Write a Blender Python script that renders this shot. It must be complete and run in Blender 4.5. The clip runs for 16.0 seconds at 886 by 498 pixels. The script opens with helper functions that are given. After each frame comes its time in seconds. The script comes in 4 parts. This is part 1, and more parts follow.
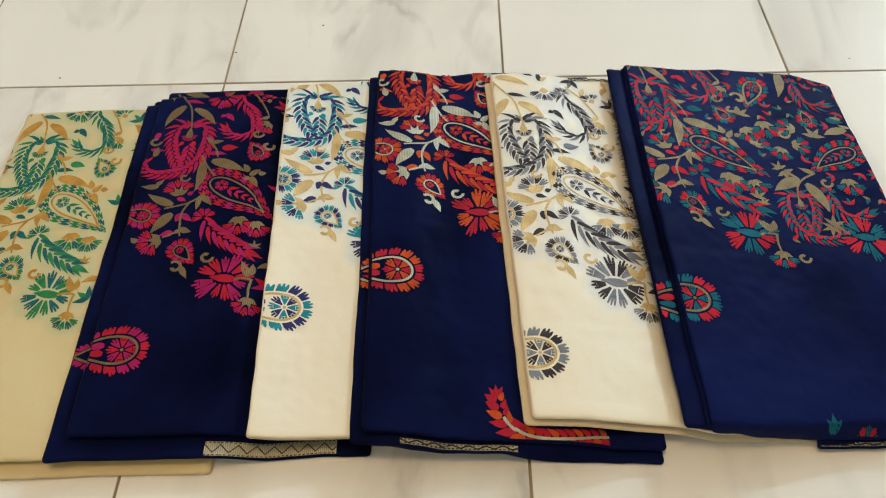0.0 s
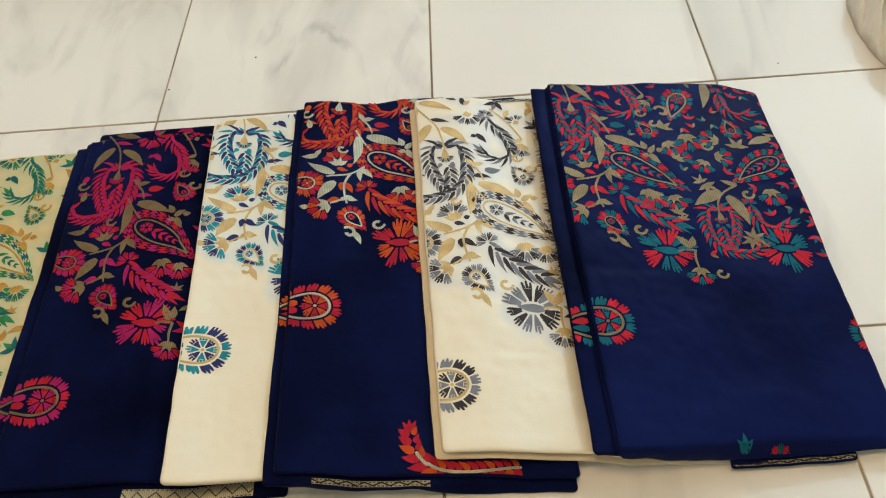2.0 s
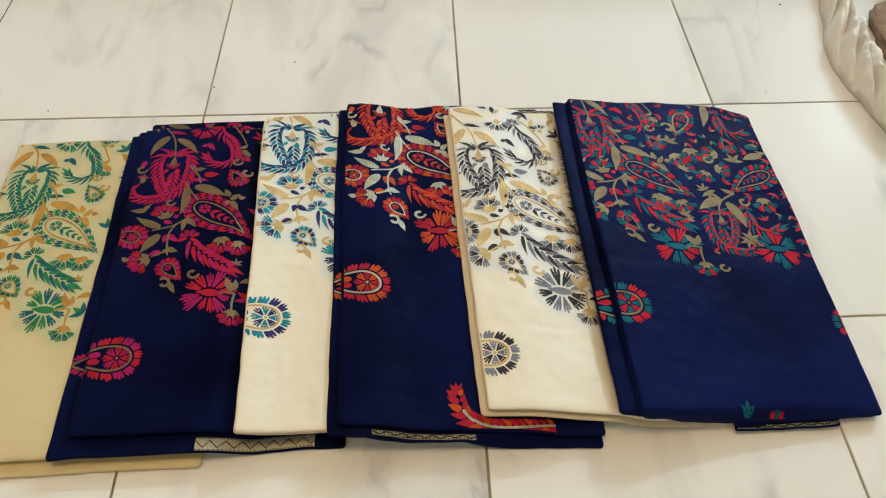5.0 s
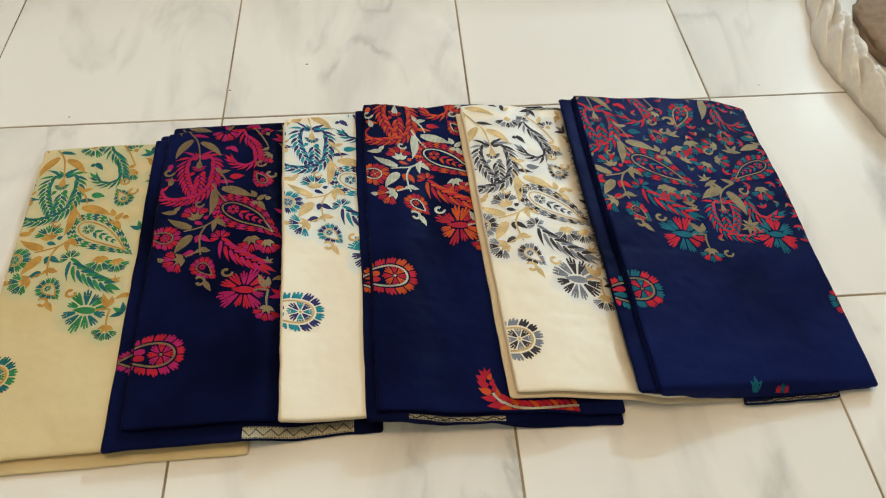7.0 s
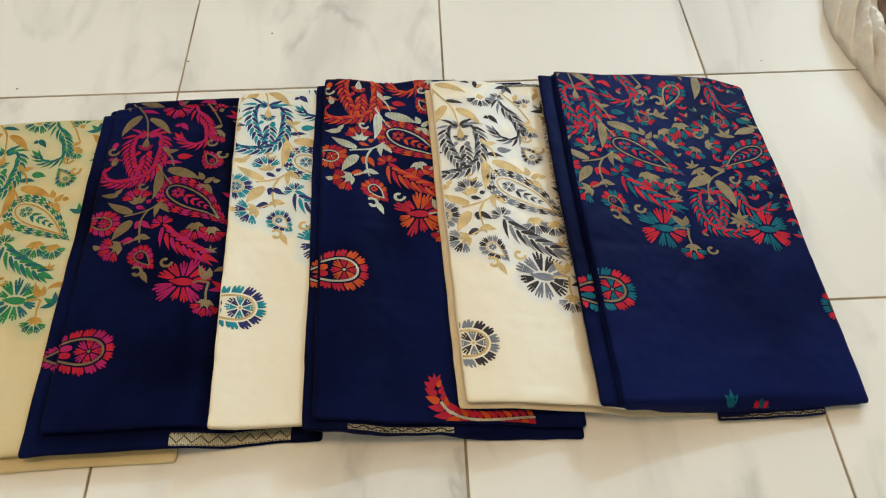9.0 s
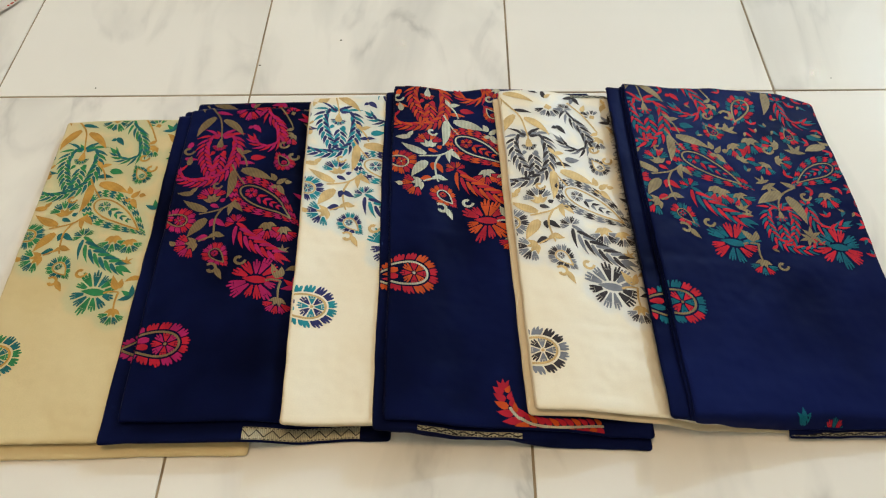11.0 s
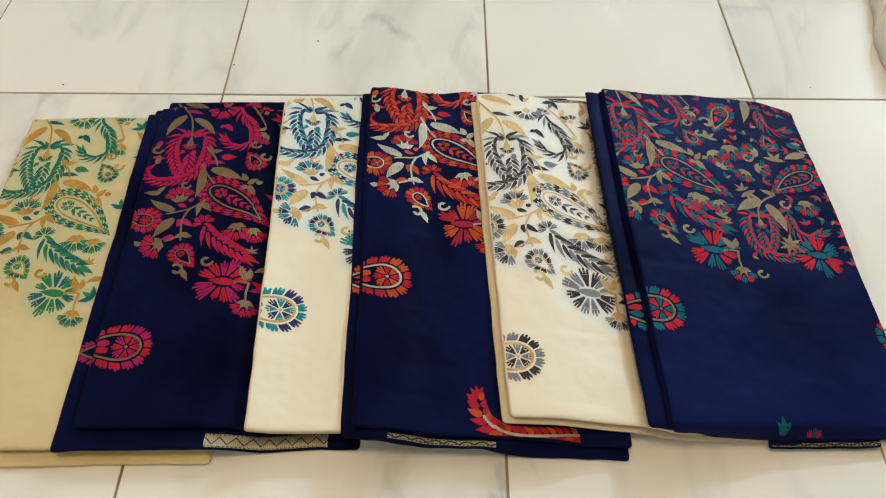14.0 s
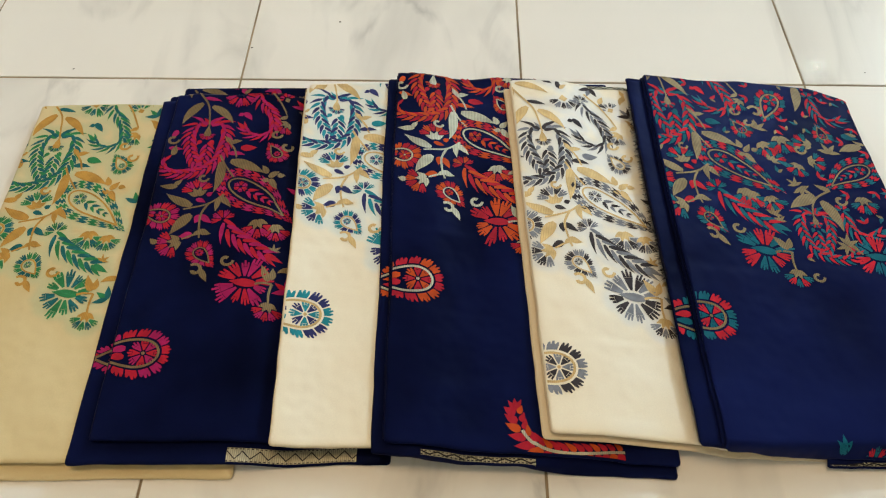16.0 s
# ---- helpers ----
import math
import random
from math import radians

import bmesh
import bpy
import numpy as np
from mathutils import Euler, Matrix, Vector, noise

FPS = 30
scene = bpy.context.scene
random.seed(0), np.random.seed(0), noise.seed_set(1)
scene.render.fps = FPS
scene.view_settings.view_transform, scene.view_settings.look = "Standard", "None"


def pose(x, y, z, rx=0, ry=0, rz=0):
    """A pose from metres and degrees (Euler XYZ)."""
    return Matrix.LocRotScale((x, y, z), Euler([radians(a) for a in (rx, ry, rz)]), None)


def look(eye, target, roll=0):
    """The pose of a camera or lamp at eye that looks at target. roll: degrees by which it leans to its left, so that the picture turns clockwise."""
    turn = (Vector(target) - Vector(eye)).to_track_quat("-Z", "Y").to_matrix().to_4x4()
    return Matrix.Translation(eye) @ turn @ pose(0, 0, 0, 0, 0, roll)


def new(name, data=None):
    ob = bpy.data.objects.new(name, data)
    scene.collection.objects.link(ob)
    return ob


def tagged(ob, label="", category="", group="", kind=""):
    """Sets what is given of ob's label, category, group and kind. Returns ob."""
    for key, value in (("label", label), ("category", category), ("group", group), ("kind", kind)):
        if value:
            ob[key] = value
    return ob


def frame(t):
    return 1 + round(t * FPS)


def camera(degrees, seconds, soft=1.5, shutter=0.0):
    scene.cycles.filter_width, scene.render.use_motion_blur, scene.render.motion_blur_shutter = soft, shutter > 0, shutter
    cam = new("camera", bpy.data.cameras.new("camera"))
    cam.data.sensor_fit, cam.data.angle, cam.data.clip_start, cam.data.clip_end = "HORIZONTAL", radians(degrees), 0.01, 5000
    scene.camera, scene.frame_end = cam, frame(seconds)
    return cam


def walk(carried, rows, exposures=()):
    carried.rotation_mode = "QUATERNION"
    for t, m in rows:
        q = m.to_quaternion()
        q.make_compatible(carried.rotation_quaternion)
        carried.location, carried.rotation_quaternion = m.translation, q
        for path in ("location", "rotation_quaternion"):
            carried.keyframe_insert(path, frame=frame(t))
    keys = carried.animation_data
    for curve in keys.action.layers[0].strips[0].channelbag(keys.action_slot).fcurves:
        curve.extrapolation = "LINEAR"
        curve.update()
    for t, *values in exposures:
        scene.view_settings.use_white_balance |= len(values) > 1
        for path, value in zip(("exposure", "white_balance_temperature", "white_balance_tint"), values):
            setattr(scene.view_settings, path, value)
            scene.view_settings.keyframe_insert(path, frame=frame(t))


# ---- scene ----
cam = camera(62.5, 16.0, 1.15)
PATH = [
    (0, (-0.063, -0.809, 0.697), (-0.114, 0.37, -0.918), -2.8),
    (0.5, (-0.037, -0.804, 0.704), (-0.133, 0.386, -0.9), -5.8),
    (1, (0.012, -0.795, 0.701), (-0.155, 0.381, -0.908), -10.3),
    (1.5, (0.026, -0.792, 0.715), (-0.196, 0.383, -0.888), -11.4),
    (2, (0.042, -0.784, 0.714), (-0.036, 0.397, -0.899), -6.8),
    (2.5, (0.025, -0.8, 0.753), (-0.118, 0.384, -0.852), -5.5),
    (3, (-0.004, -0.786, 0.748), (-0.324, 0.367, -0.854), -8.8),
    (3.5, (-0.018, -0.789, 0.749), (-0.456, 0.344, -0.84), -10.5),
    (4, (-0.029, -0.806, 0.745), (-0.222, 0.359, -0.869), -5.5),
    (4.5, (-0.044, -0.847, 0.766), (-0.083, 0.393, -0.803), -2.1),
    (4.7, (-0.05, -0.864, 0.768), (-0.041, 0.367, -0.808), -1.1),
    (6.8, (-0.129, -0.9, 0.8), (-0.01, 0.345, -0.761), 2.4),
    (7, (-0.118, -0.901, 0.811), (-0.015, 0.305, -0.781), 0.9),
    (7.5, (-0.09, -0.869, 0.812), (0.052, 0.314, -0.795), 6.9),
    (8, (-0.045, -0.846, 0.802), (0.021, 0.361, -0.791), 1.8),
    (8.5, (-0.033, -0.831, 0.784), (0.029, 0.329, -0.844), -0.0),
    (9, (-0.031, -0.832, 0.771), (0.006, 0.297, -0.879), -0.6),
    (9.2, (-0.029, -0.836, 0.781), (-0.043, 0.296, -0.867), -2.9),
    (11.3, (-0.087, -0.844, 0.77), (-0.146, 0.326, -0.852), -1.4),
    (11.5, (-0.091, -0.848, 0.766), (-0.183, 0.334, -0.845), -2.2),
    (12, (-0.112, -0.83, 0.768), (-0.17, 0.357, -0.84), -1.1),
    (12.5, (-0.136, -0.85, 0.762), (-0.133, 0.38, -0.815), 2.7),
    (13, (-0.105, -0.846, 0.768), (-0.182, 0.383, -0.808), -2.3),
    (13.5, (-0.059, -0.839, 0.782), (-0.107, 0.44, -0.754), -3.2),
    (14, (-0.071, -0.838, 0.748), (-0.064, 0.349, -0.861), 0.7),
    (14.5, (-0.092, -0.804, 0.74), (-0.098, 0.34, -0.901), -0.8),
    (15, (-0.107, -0.784, 0.722), (-0.095, 0.343, -0.93), 1.6),
    (15.5, (-0.108, -0.781, 0.722), (-0.134, 0.339, -0.935), -0.0),
    (16, (-0.097, -0.783, 0.723), (-0.119, 0.345, -0.928), -0.2),
]
walk(cam, [(t, look(eye, target, roll)) for t, eye, target, roll in PATH])

# ---------------------------------------------------------------- light
def area(name, eye, target, size, watts, colour):
    data = bpy.data.lights.new(name, "AREA")
    data.shape, data.size, data.energy, data.color = "DISK", size, watts, colour
    ob = new(name, data)
    ob.matrix_world = look(eye, target)
    return ob


def bulb(name, place, watts, colour):
    data = bpy.data.lights.new(name, "POINT")
    data.energy, data.color, data.shadow_soft_size = watts, colour, 0.003
    ob = new(name, data)
    ob.location = place
    return ob


KEY, FILL = 87.0, 33.5
COOL, WARM = (0.53, 0.75, 0.99), (1.0, 0.69, 0.385)
bulb("led_bulb", (-0.45, 3.1, 2.4), KEY * 0.12, COOL)
bulb("led_bulb", (1.1, 3.6, 2.4), KEY * 0.3, COOL)
bulb("led_bulb", (2.35, 3.05, 2.65), KEY * 3.2, COOL)
# Broad warm fill, added overhead to light the shadows; no fitting is known there.
area("warm_fill", (-0.4, -0.45, 3.1), (-0.2, -0.2, 0.0), 1.0, FILL, WARM)
world = bpy.data.worlds.new("world")
world.use_nodes = True
world.node_tree.nodes["Background"].inputs[0].default_value = (0.9, 0.8, 0.65, 1)
world.node_tree.nodes["Background"].inputs[1].default_value = 0.05
scene.world = world
scene.view_settings.exposure = 0.0


# ---------------------------------------------------------------- materials
def material(name, colour, rough=0.5, metal=0.0):
    m = bpy.data.materials.new(name)
    m.use_nodes = True
    b = m.node_tree.nodes["Principled BSDF"]
    b.inputs["Base Color"].default_value = (*colour, 1)
    b.inputs["Roughness"].default_value = rough
    b.inputs["Metallic"].default_value = metal
    return m, m.node_tree.nodes, m.node_tree.links, b


def mix_colour(nodes, links, fac, a, b):
    """A colour mix node; a, b: colours or sockets."""
    n = nodes.new("ShaderNodeMix")
    n.data_type = "RGBA"
    if isinstance(fac, float):
        n.inputs[0].default_value = fac
    else:
        links.new(fac, n.inputs[0])
    for k, v in ((6, a), (7, b)):
        if isinstance(v, tuple):
            n.inputs[k].default_value = (*v, 1)
        else:
            links.new(v, n.inputs[k])
    return n.outputs[2]


def noise_fac(nodes, links, scale, detail=4.0, lo=0.35, hi=0.65, vector=None, distort=0.0):
    n = nodes.new("ShaderNodeTexNoise")
    n.inputs["Scale"].default_value = scale
    n.inputs["Detail"].default_value = detail
    n.inputs["Distortion"].default_value = distort
    if vector is None:
        vector = nodes.new("ShaderNodeTexCoord").outputs["Object"]
    links.new(vector, n.inputs["Vector"])
    r = nodes.new("ShaderNodeMapRange")
    r.inputs[1].default_value, r.inputs[2].default_value = lo, hi
    links.new(n.outputs["Fac"], r.inputs[0])
    return r.outputs[0]


def bump(nodes, links, b, height, strength, distance=0.001):
    n = nodes.new("ShaderNodeBump")
    n.inputs["Strength"].default_value = strength
    n.inputs["Distance"].default_value = distance
    links.new(height, n.inputs["Height"])
    links.new(n.outputs[0], b.inputs["Normal"])


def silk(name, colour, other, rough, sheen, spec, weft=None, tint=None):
    """Satin cloth: two tones in broad patches (on navy, painted sheen), fine weave relief."""
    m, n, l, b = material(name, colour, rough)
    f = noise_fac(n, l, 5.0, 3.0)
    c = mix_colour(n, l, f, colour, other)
    if weft:
        at = n.new("ShaderNodeAttribute")
        at.attribute_name = "weft"
        c = mix_colour(n, l, at.outputs["Fac"], c, weft)
    fine = noise_fac(n, l, 900.0, 2.0, 0.3, 0.7)
    c = mix_colour(n, l, fine, c, mix_colour(n, l, 0.94, (0.0, 0.0, 0.0), c))
    l.new(c, b.inputs["Base Color"])
    b.inputs["Sheen Weight"].default_value = sheen
    b.inputs["Sheen Tint"].default_value = (*[min(1, 3 * v + 0.05) for v in colour], 1)
    b.inputs["Sheen Roughness"].default_value = 0.35
    b.inputs["Specular IOR Level"].default_value = spec
    if tint:
        b.inputs["Specular Tint"].default_value = (*tint, 1)
    w = noise_fac(n, l, 10.0, 3.0, 0.2, 0.8)
    bump(n, l, b, w, 0.6, 0.010)
    return m


def thread(name, colour, rough=0.55, metal=0.0, stripes=0.0):
    """Brocade thread: float-woven colour with fine ribs."""
    m, n, l, b = material(name, colour, rough, metal)
    co = n.new("ShaderNodeTexCoord").outputs["Object"]
    f = noise_fac(n, l, 60.0, 3.0, vector=co)
    c = mix_colour(n, l, f, tuple(v * 0.82 for v in colour), tuple(min(1, v * 1.12) for v in colour))
    w = n.new("ShaderNodeTexWave")
    w.inputs["Scale"].default_value = 260.0 if not stripes else 160.0
    w.inputs["Distortion"].default_value = 0.6
    l.new(co, w.inputs["Vector"])
    if stripes:
        c = mix_colour(n, l, w.outputs["Fac"], mix_colour(n, l, stripes, c, (0.05, 0.035, 0.02)), c)
    l.new(c, b.inputs["Base Color"])
    b.inputs["Specular IOR Level"].default_value = 0.07
    bump(n, l, b, w.outputs["Fac"], 0.4, 0.0004)
    return m


def tile_material():
    m, n, l, b = material("polished_marble_tile", (0.74, 0.72, 0.68), 0.12)
    co = n.new("ShaderNodeTexCoord").outputs["Object"]
    rnd = n.new("ShaderNodeObjectInfo").outputs["Random"]
    off = n.new("ShaderNodeVectorMath")
    off.operation = "MULTIPLY_ADD"
    l.new(rnd, off.inputs[0])
    off.inputs[1].default_value = (13.0, 7.0, 29.0)
    l.new(co, off.inputs[2])
    vec = off.outputs[0]
    rot = n.new("ShaderNodeMapping")
    rot.inputs["Rotation"].default_value = (0, 0, radians(35))
    rot.inputs["Scale"].default_value = (2.2, 0.9, 1.0)
    l.new(vec, rot.inputs[0])
    cloud = noise_fac(n, l, 2.0, 4.0, 0.5, 0.78, rot.outputs[0], 0.8)
    broad = noise_fac(n, l, 3.0, 2.0, 0.3, 0.7, vec)
    vein = n.new("ShaderNodeTexNoise")
    vein.inputs["Scale"].default_value = 2.6
    vein.inputs["Detail"].default_value = 5.0
    vein.inputs["Distortion"].default_value = 1.2
    l.new(rot.outputs[0], vein.inputs["Vector"])
    d = n.new("ShaderNodeMath")
    d.operation = "SUBTRACT"
    d.inputs[1].default_value = 0.5
    l.new(vein.outputs["Fac"], d.inputs[0])
    a = n.new("ShaderNodeMath")
    a.operation = "ABSOLUTE"
    l.new(d.outputs[0], a.inputs[0])
    r = n.new("ShaderNodeMapRange")
    r.inputs[1].default_value, r.inputs[2].default_value = 0.0, 0.045
    r.inputs[3].default_value, r.inputs[4].default_value = 0.95, 0.0
    l.new(a.outputs[0], r.inputs[0])
    c = mix_colour(n, l, broad, (0.80, 0.77, 0.715), (0.76, 0.73, 0.68))
    fc = n.new("ShaderNodeMath")
    fc.operation = "MULTIPLY"
    fc.inputs[1].default_value = 0.80
    l.new(cloud, fc.inputs[0])
    c = mix_colour(n, l, fc.outputs[0], c, (0.47, 0.455, 0.43))
    vv = n.new("ShaderNodeMath")
    vv.operation = "MULTIPLY"
    l.new(r.outputs[0], vv.inputs[0])
    l.new(cloud, vv.inputs[1])
    c = mix_colour(n, l, vv.outputs[0], c, (0.36, 0.35, 0.335))
    l.new(c, b.inputs["Base Color"])
    b.inputs["Specular IOR Level"].default_value = 0.12
    smear = noise_fac(n, l, 9.0, 4.0, 0.3, 0.7, co)
    rr = n.new("ShaderNodeMapRange")
    rr.inputs[3].default_value, rr.inputs[4].default_value = 0.002, 0.004
    l.new(smear, rr.inputs[0])
    l.new(rr.outputs[0], b.inputs["Roughness"])
    return m


def rough_mat(name, colour, other, scale, rough=0.8, relief=0.3):
    m, n, l, b = material(name, colour, rough)
    f = noise_fac(n, l, scale, 5.0)
    l.new(mix_colour(n, l, f, colour, other), b.inputs["Base Color"])
    bump(n, l, b, f, relief, 0.002)
    return m


TILE = tile_material()
GROUT = rough_mat("dirty_grout", (0.12, 0.085, 0.045), (0.44, 0.34, 0.21), 5.0, 0.9)
PLASTER = rough_mat("wall_plaster", (0.72, 0.66, 0.55), (0.66, 0.60, 0.50), 3.0, 0.8)
# Brown of the added low wall, picked to tint its reflection in the tiles.
BLOCKER_BROWN = rough_mat("blocker_brown", (0.34, 0.22, 0.13), (0.28, 0.18, 0.10), 4.0, 0.6)
# Navy tones: uneven satin sheen painted into the colour as light and dark patches.
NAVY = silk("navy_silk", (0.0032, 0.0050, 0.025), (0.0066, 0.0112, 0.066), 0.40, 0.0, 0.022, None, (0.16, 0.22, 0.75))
# Darker copy: paints in sari 2's black sheen patches and sari 6's shaded sides.
NAVY_SHADED = silk("shaded_navy_silk", (0.0020, 0.0029, 0.013), (0.0056, 0.0094, 0.052), 0.40, 0.0, 0.022, None, (0.16, 0.22, 0.75))
CREAM = silk("cream_yellow_silk", (0.60, 0.47, 0.24), (0.65, 0.53, 0.30), 0.42, 0.1, 0.4, (0.52, 0.48, 0.27))
IVORY = silk("ivory_silk_blue_weft", (0.78, 0.70, 0.54), (0.80, 0.73, 0.58), 0.45, 0.1, 0.35, (0.66, 0.68, 0.62))
IVORY_GREY = silk("ivory_silk_grey_weft", (0.78, 0.70, 0.54), (0.80, 0.73, 0.58), 0.45, 0.1, 0.35, (0.70, 0.68, 0.62))
# Lower folds of the ivory saris: tanner and darker than the top fold.
IVORY_SIDE = silk("tan_ivory_silk", (0.66, 0.54, 0.36), (0.70, 0.58, 0.40), 0.5, 0.1, 0.3)
GOLD_DULL = thread("antique_gold_thread", (0.22, 0.155, 0.075), 0.42, 0.35, 0.45)
SILVER = thread("silver_thread", (0.44, 0.42, 0.31), 0.42, 0.3, 0.45)
GOLD_PALE = thread("pale_gold_thread", (0.60, 0.42, 0.19), 0.5, 0.2, 0.12)
GOLD_ORANGE = thread("orange_gold_thread", (0.50, 0.27, 0.06), 0.5, 0.2, 0.1)
BLACK_THREAD = thread("black_thread", (0.02, 0.018, 0.02))


def shade(name, colour):
    return thread(name, colour)


PALETTES = {
    "green": (shade("green_thread", (0.03, 0.20, 0.075)), shade("bottle_teal_thread", (0.015, 0.12, 0.13)), GOLD_ORANGE, shade("sage_ground_weft", (0.46, 0.43, 0.25))),
    "magenta": (shade("crimson_thread", (0.36, 0.010, 0.026)), shade("magenta_thread", (0.31, 0.010, 0.088)), GOLD_DULL, None),
    "teal": (shade("teal_thread", (0.02, 0.24, 0.30)), shade("indigo_thread", (0.03, 0.035, 0.13)), GOLD_PALE, shade("ice_ground_weft", (0.58, 0.60, 0.52))),
    "orange": (shade("scarlet_thread", (0.34, 0.011, 0.026)), shade("orange_thread", (0.44, 0.062, 0.011)), SILVER, None),
    "grey": (shade("slate_thread", (0.20, 0.215, 0.25)), shade("charcoal_thread", (0.045, 0.04, 0.045)), GOLD_PALE, shade("pearl_ground_weft", (0.66, 0.62, 0.53))),
    "red_teal": (shade("peacock_thread", (0.005, 0.105, 0.150)), shade("red_thread", (0.44, 0.013, 0.028)), GOLD_DULL, None),
}


# ---------------------------------------------------------------- mesh helpers
def mesh_object(name, verts, faces, mats, parent=None, label="", index=None, smooth=True):
    me = bpy.data.meshes.new(name)
    me.from_pydata([tuple(map(float, v)) for v in verts], [], faces)
    for m in mats:
        me.materials.append(m)
    if index is not None:
        me.polygons.foreach_set("material_index", index)
    me.polygons.foreach_set("use_smooth", [smooth] * len(me.polygons))
    me.update()
    ob = new(name, me)
    ob.parent = parent
    return tagged(ob, label)


def part(name, bm, mat, parent=None, label=""):
    me = bpy.data.meshes.new(name)
    bm.to_mesh(me)
    bm.free()
    me.materials.append(mat)
    ob = new(name, me)
    ob.parent = parent
    return tagged(ob, label)


def box(sx, sy, sz, centre=(0, 0, 0), bevel=0.0, seg=2):
    bm = bmesh.new()
    bmesh.ops.create_cube(bm, size=1.0)
    bmesh.ops.scale(bm, vec=(sx, sy, sz), verts=bm.verts)
    bmesh.ops.translate(bm, vec=centre, verts=bm.verts)
    if bevel:
        bmesh.ops.bevel(bm, geom=bm.edges[:], offset=bevel, segments=seg, affect="EDGES", profile=0.6)
    return bm


def root(name, place, label, category, group="", kind=""):
    ob = new(name)
    ob.location = place
    return tagged(ob, label, category, group, kind)


# ---------------------------------------------------------------- room
TILE_SIZE = 0.4
floor = part("floor", box(6.4, 7.4, 0.06, (0, 1.2, -0.0315)), GROUT)
tagged(floor, "glossy white marble-look floor tiles with dirty brown joints", "floor", kind="structure")
tile_bm = box(TILE_SIZE - 0.0030, TILE_SIZE - 0.0030, 0.012, (0, 0, -0.006), 0.0006, 1)
tile_mesh = bpy.data.meshes.new("tile")
tile_bm.to_mesh(tile_bm and tile_mesh)
tile_bm.free()
tile_mesh.materials.append(TILE)


def wall(name, x0, x1, y0, y1, z0, z1, mat, label):
    ob = part(name, box(x1 - x0, y1 - y0, z1 - z0, ((x0 + x1) / 2, (y0 + y1) / 2, (z0 + z1) / 2)), mat)
    return tagged(ob, label, "wall", kind="structure")


PLAIN = "plain cream plastered wall"
wall("wall_north", -3.1, 3.1, 4.8, 4.9, 0, 3.6, PLASTER, PLAIN)
wall("wall_south", -3.1, 3.1, -2.5, -2.4, 0, 3.6, PLASTER, PLAIN)
wall("wall_east", 3.0, 3.1, -2.4, 4.8, 0, 3.6, PLASTER, PLAIN)
wall("wall_west", -3.1, -3.0, -2.4, 4.8, 0, 3.6, PLASTER, PLAIN)
# Added and unseen: keeps the bulbs off the far floor and darkens it.
wall("wall_blocker", -3.0, 3.0, 0.75, 0.85, 0, 0.36, BLOCKER_BROWN, "added low brown wall, unseen, that shades the far floor")
ceiling = part("ceiling", box(6.2, 7.4, 0.1, (0, 1.2, 3.65)), PLASTER)
tagged(ceiling, "plain cream ceiling", "ceiling", kind="structure")


# ---------------------------------------------------------------- woven pattern
# A motif is a list of (thread, quads) in cloth metres: u across, v along.
def polar(x, y, deg, r):
    return x + r * math.cos(radians(deg)), y + r * math.sin(radians(deg))


def blade(x, y, deg, length, width, col, bend=0.0, fat=0.8, n=5):
    """A pointed leaf from its base, as a strip of quads."""
    left, right = [], []
    px, py, a = x, y, deg
    for k in range(n + 1):
        s = k / n
        w = width / 2 * math.sin(math.pi * (0.06 + 0.94 * s) ** fat) if k < n else 0.0002
        left.append(polar(px, py, a - 90, w))
        right.append(polar(px, py, a + 90, w))
        px, py = polar(px, py, a, length / n)
        a += bend / n
    return [(col, [left[k], left[k + 1], right[k + 1], right[k]]) for k in range(n)]


def petal(x, y, deg, r0, r1, half, col):
    """A wedge petal round (x, y) with a torn, three-toothed tip."""
    out = []
    rm = r0 + (r1 - r0) * 0.62
    gap = min(half * 0.45, math.degrees(0.0006 / max(r0, 0.004)))
    a0, a1 = deg - half, deg + half
    out.append((col, [polar(x, y, deg - half + gap, r0), polar(x, y, a0, rm), polar(x, y, a1, rm), polar(x, y, deg + half - gap, r0)]))
    step = 2 * half / 3
    for k in range(3):
        b = a0 + step * (k + 0.5)
        tip = r0 + (r1 - r0) * (1.0 if k == 1 else random.uniform(0.84, 0.98))
        out.append((col, [polar(x, y, b - step / 2, rm), polar(x, y, b - step * 0.22, tip), polar(x, y, b + step * 0.22, tip), polar(x, y, b + step / 2, rm)]))
    return out


def strip(points, width, col, taper=0.0):
    """A line of thread along points."""
    out, sides = [], []
    m = len(points)
    for k, (x, y) in enumerate(points):
        (xa, ya), (xb, yb) = points[max(k - 1, 0)], points[min(k + 1, m - 1)]
        a = math.degrees(math.atan2(yb - ya, xb - xa))
        w = width / 2 * (1 - taper * k / (m - 1))
        sides.append((polar(x, y, a - 90, w), polar(x, y, a + 90, w)))
    for k in range(m - 1):
        out.append((col, [sides[k][0], sides[k + 1][0], sides[k + 1][1], sides[k][1]]))
    return out


def smooth_line(pts, n=14):
    """A smooth curve through the points (Catmull-Rom)."""
    p = [pts[0], *pts, pts[-1]]
    out = []
    for k in range(1, len(p) - 2):
        for j in range(n):
            t = j / n
            out.append(tuple(0.5 * (2 * p[k][c] + (p[k + 1][c] - p[k - 1][c]) * t + (2 * p[k - 1][c] - 5 * p[k][c] + 4 * p[k + 1][c] - p[k + 2][c]) * t * t
                                    + (3 * p[k][c] - p[k - 1][c] - 3 * p[k + 1][c] + p[k + 2][c]) * t ** 3) for c in (0, 1)))
    return out + [pts[-1]]


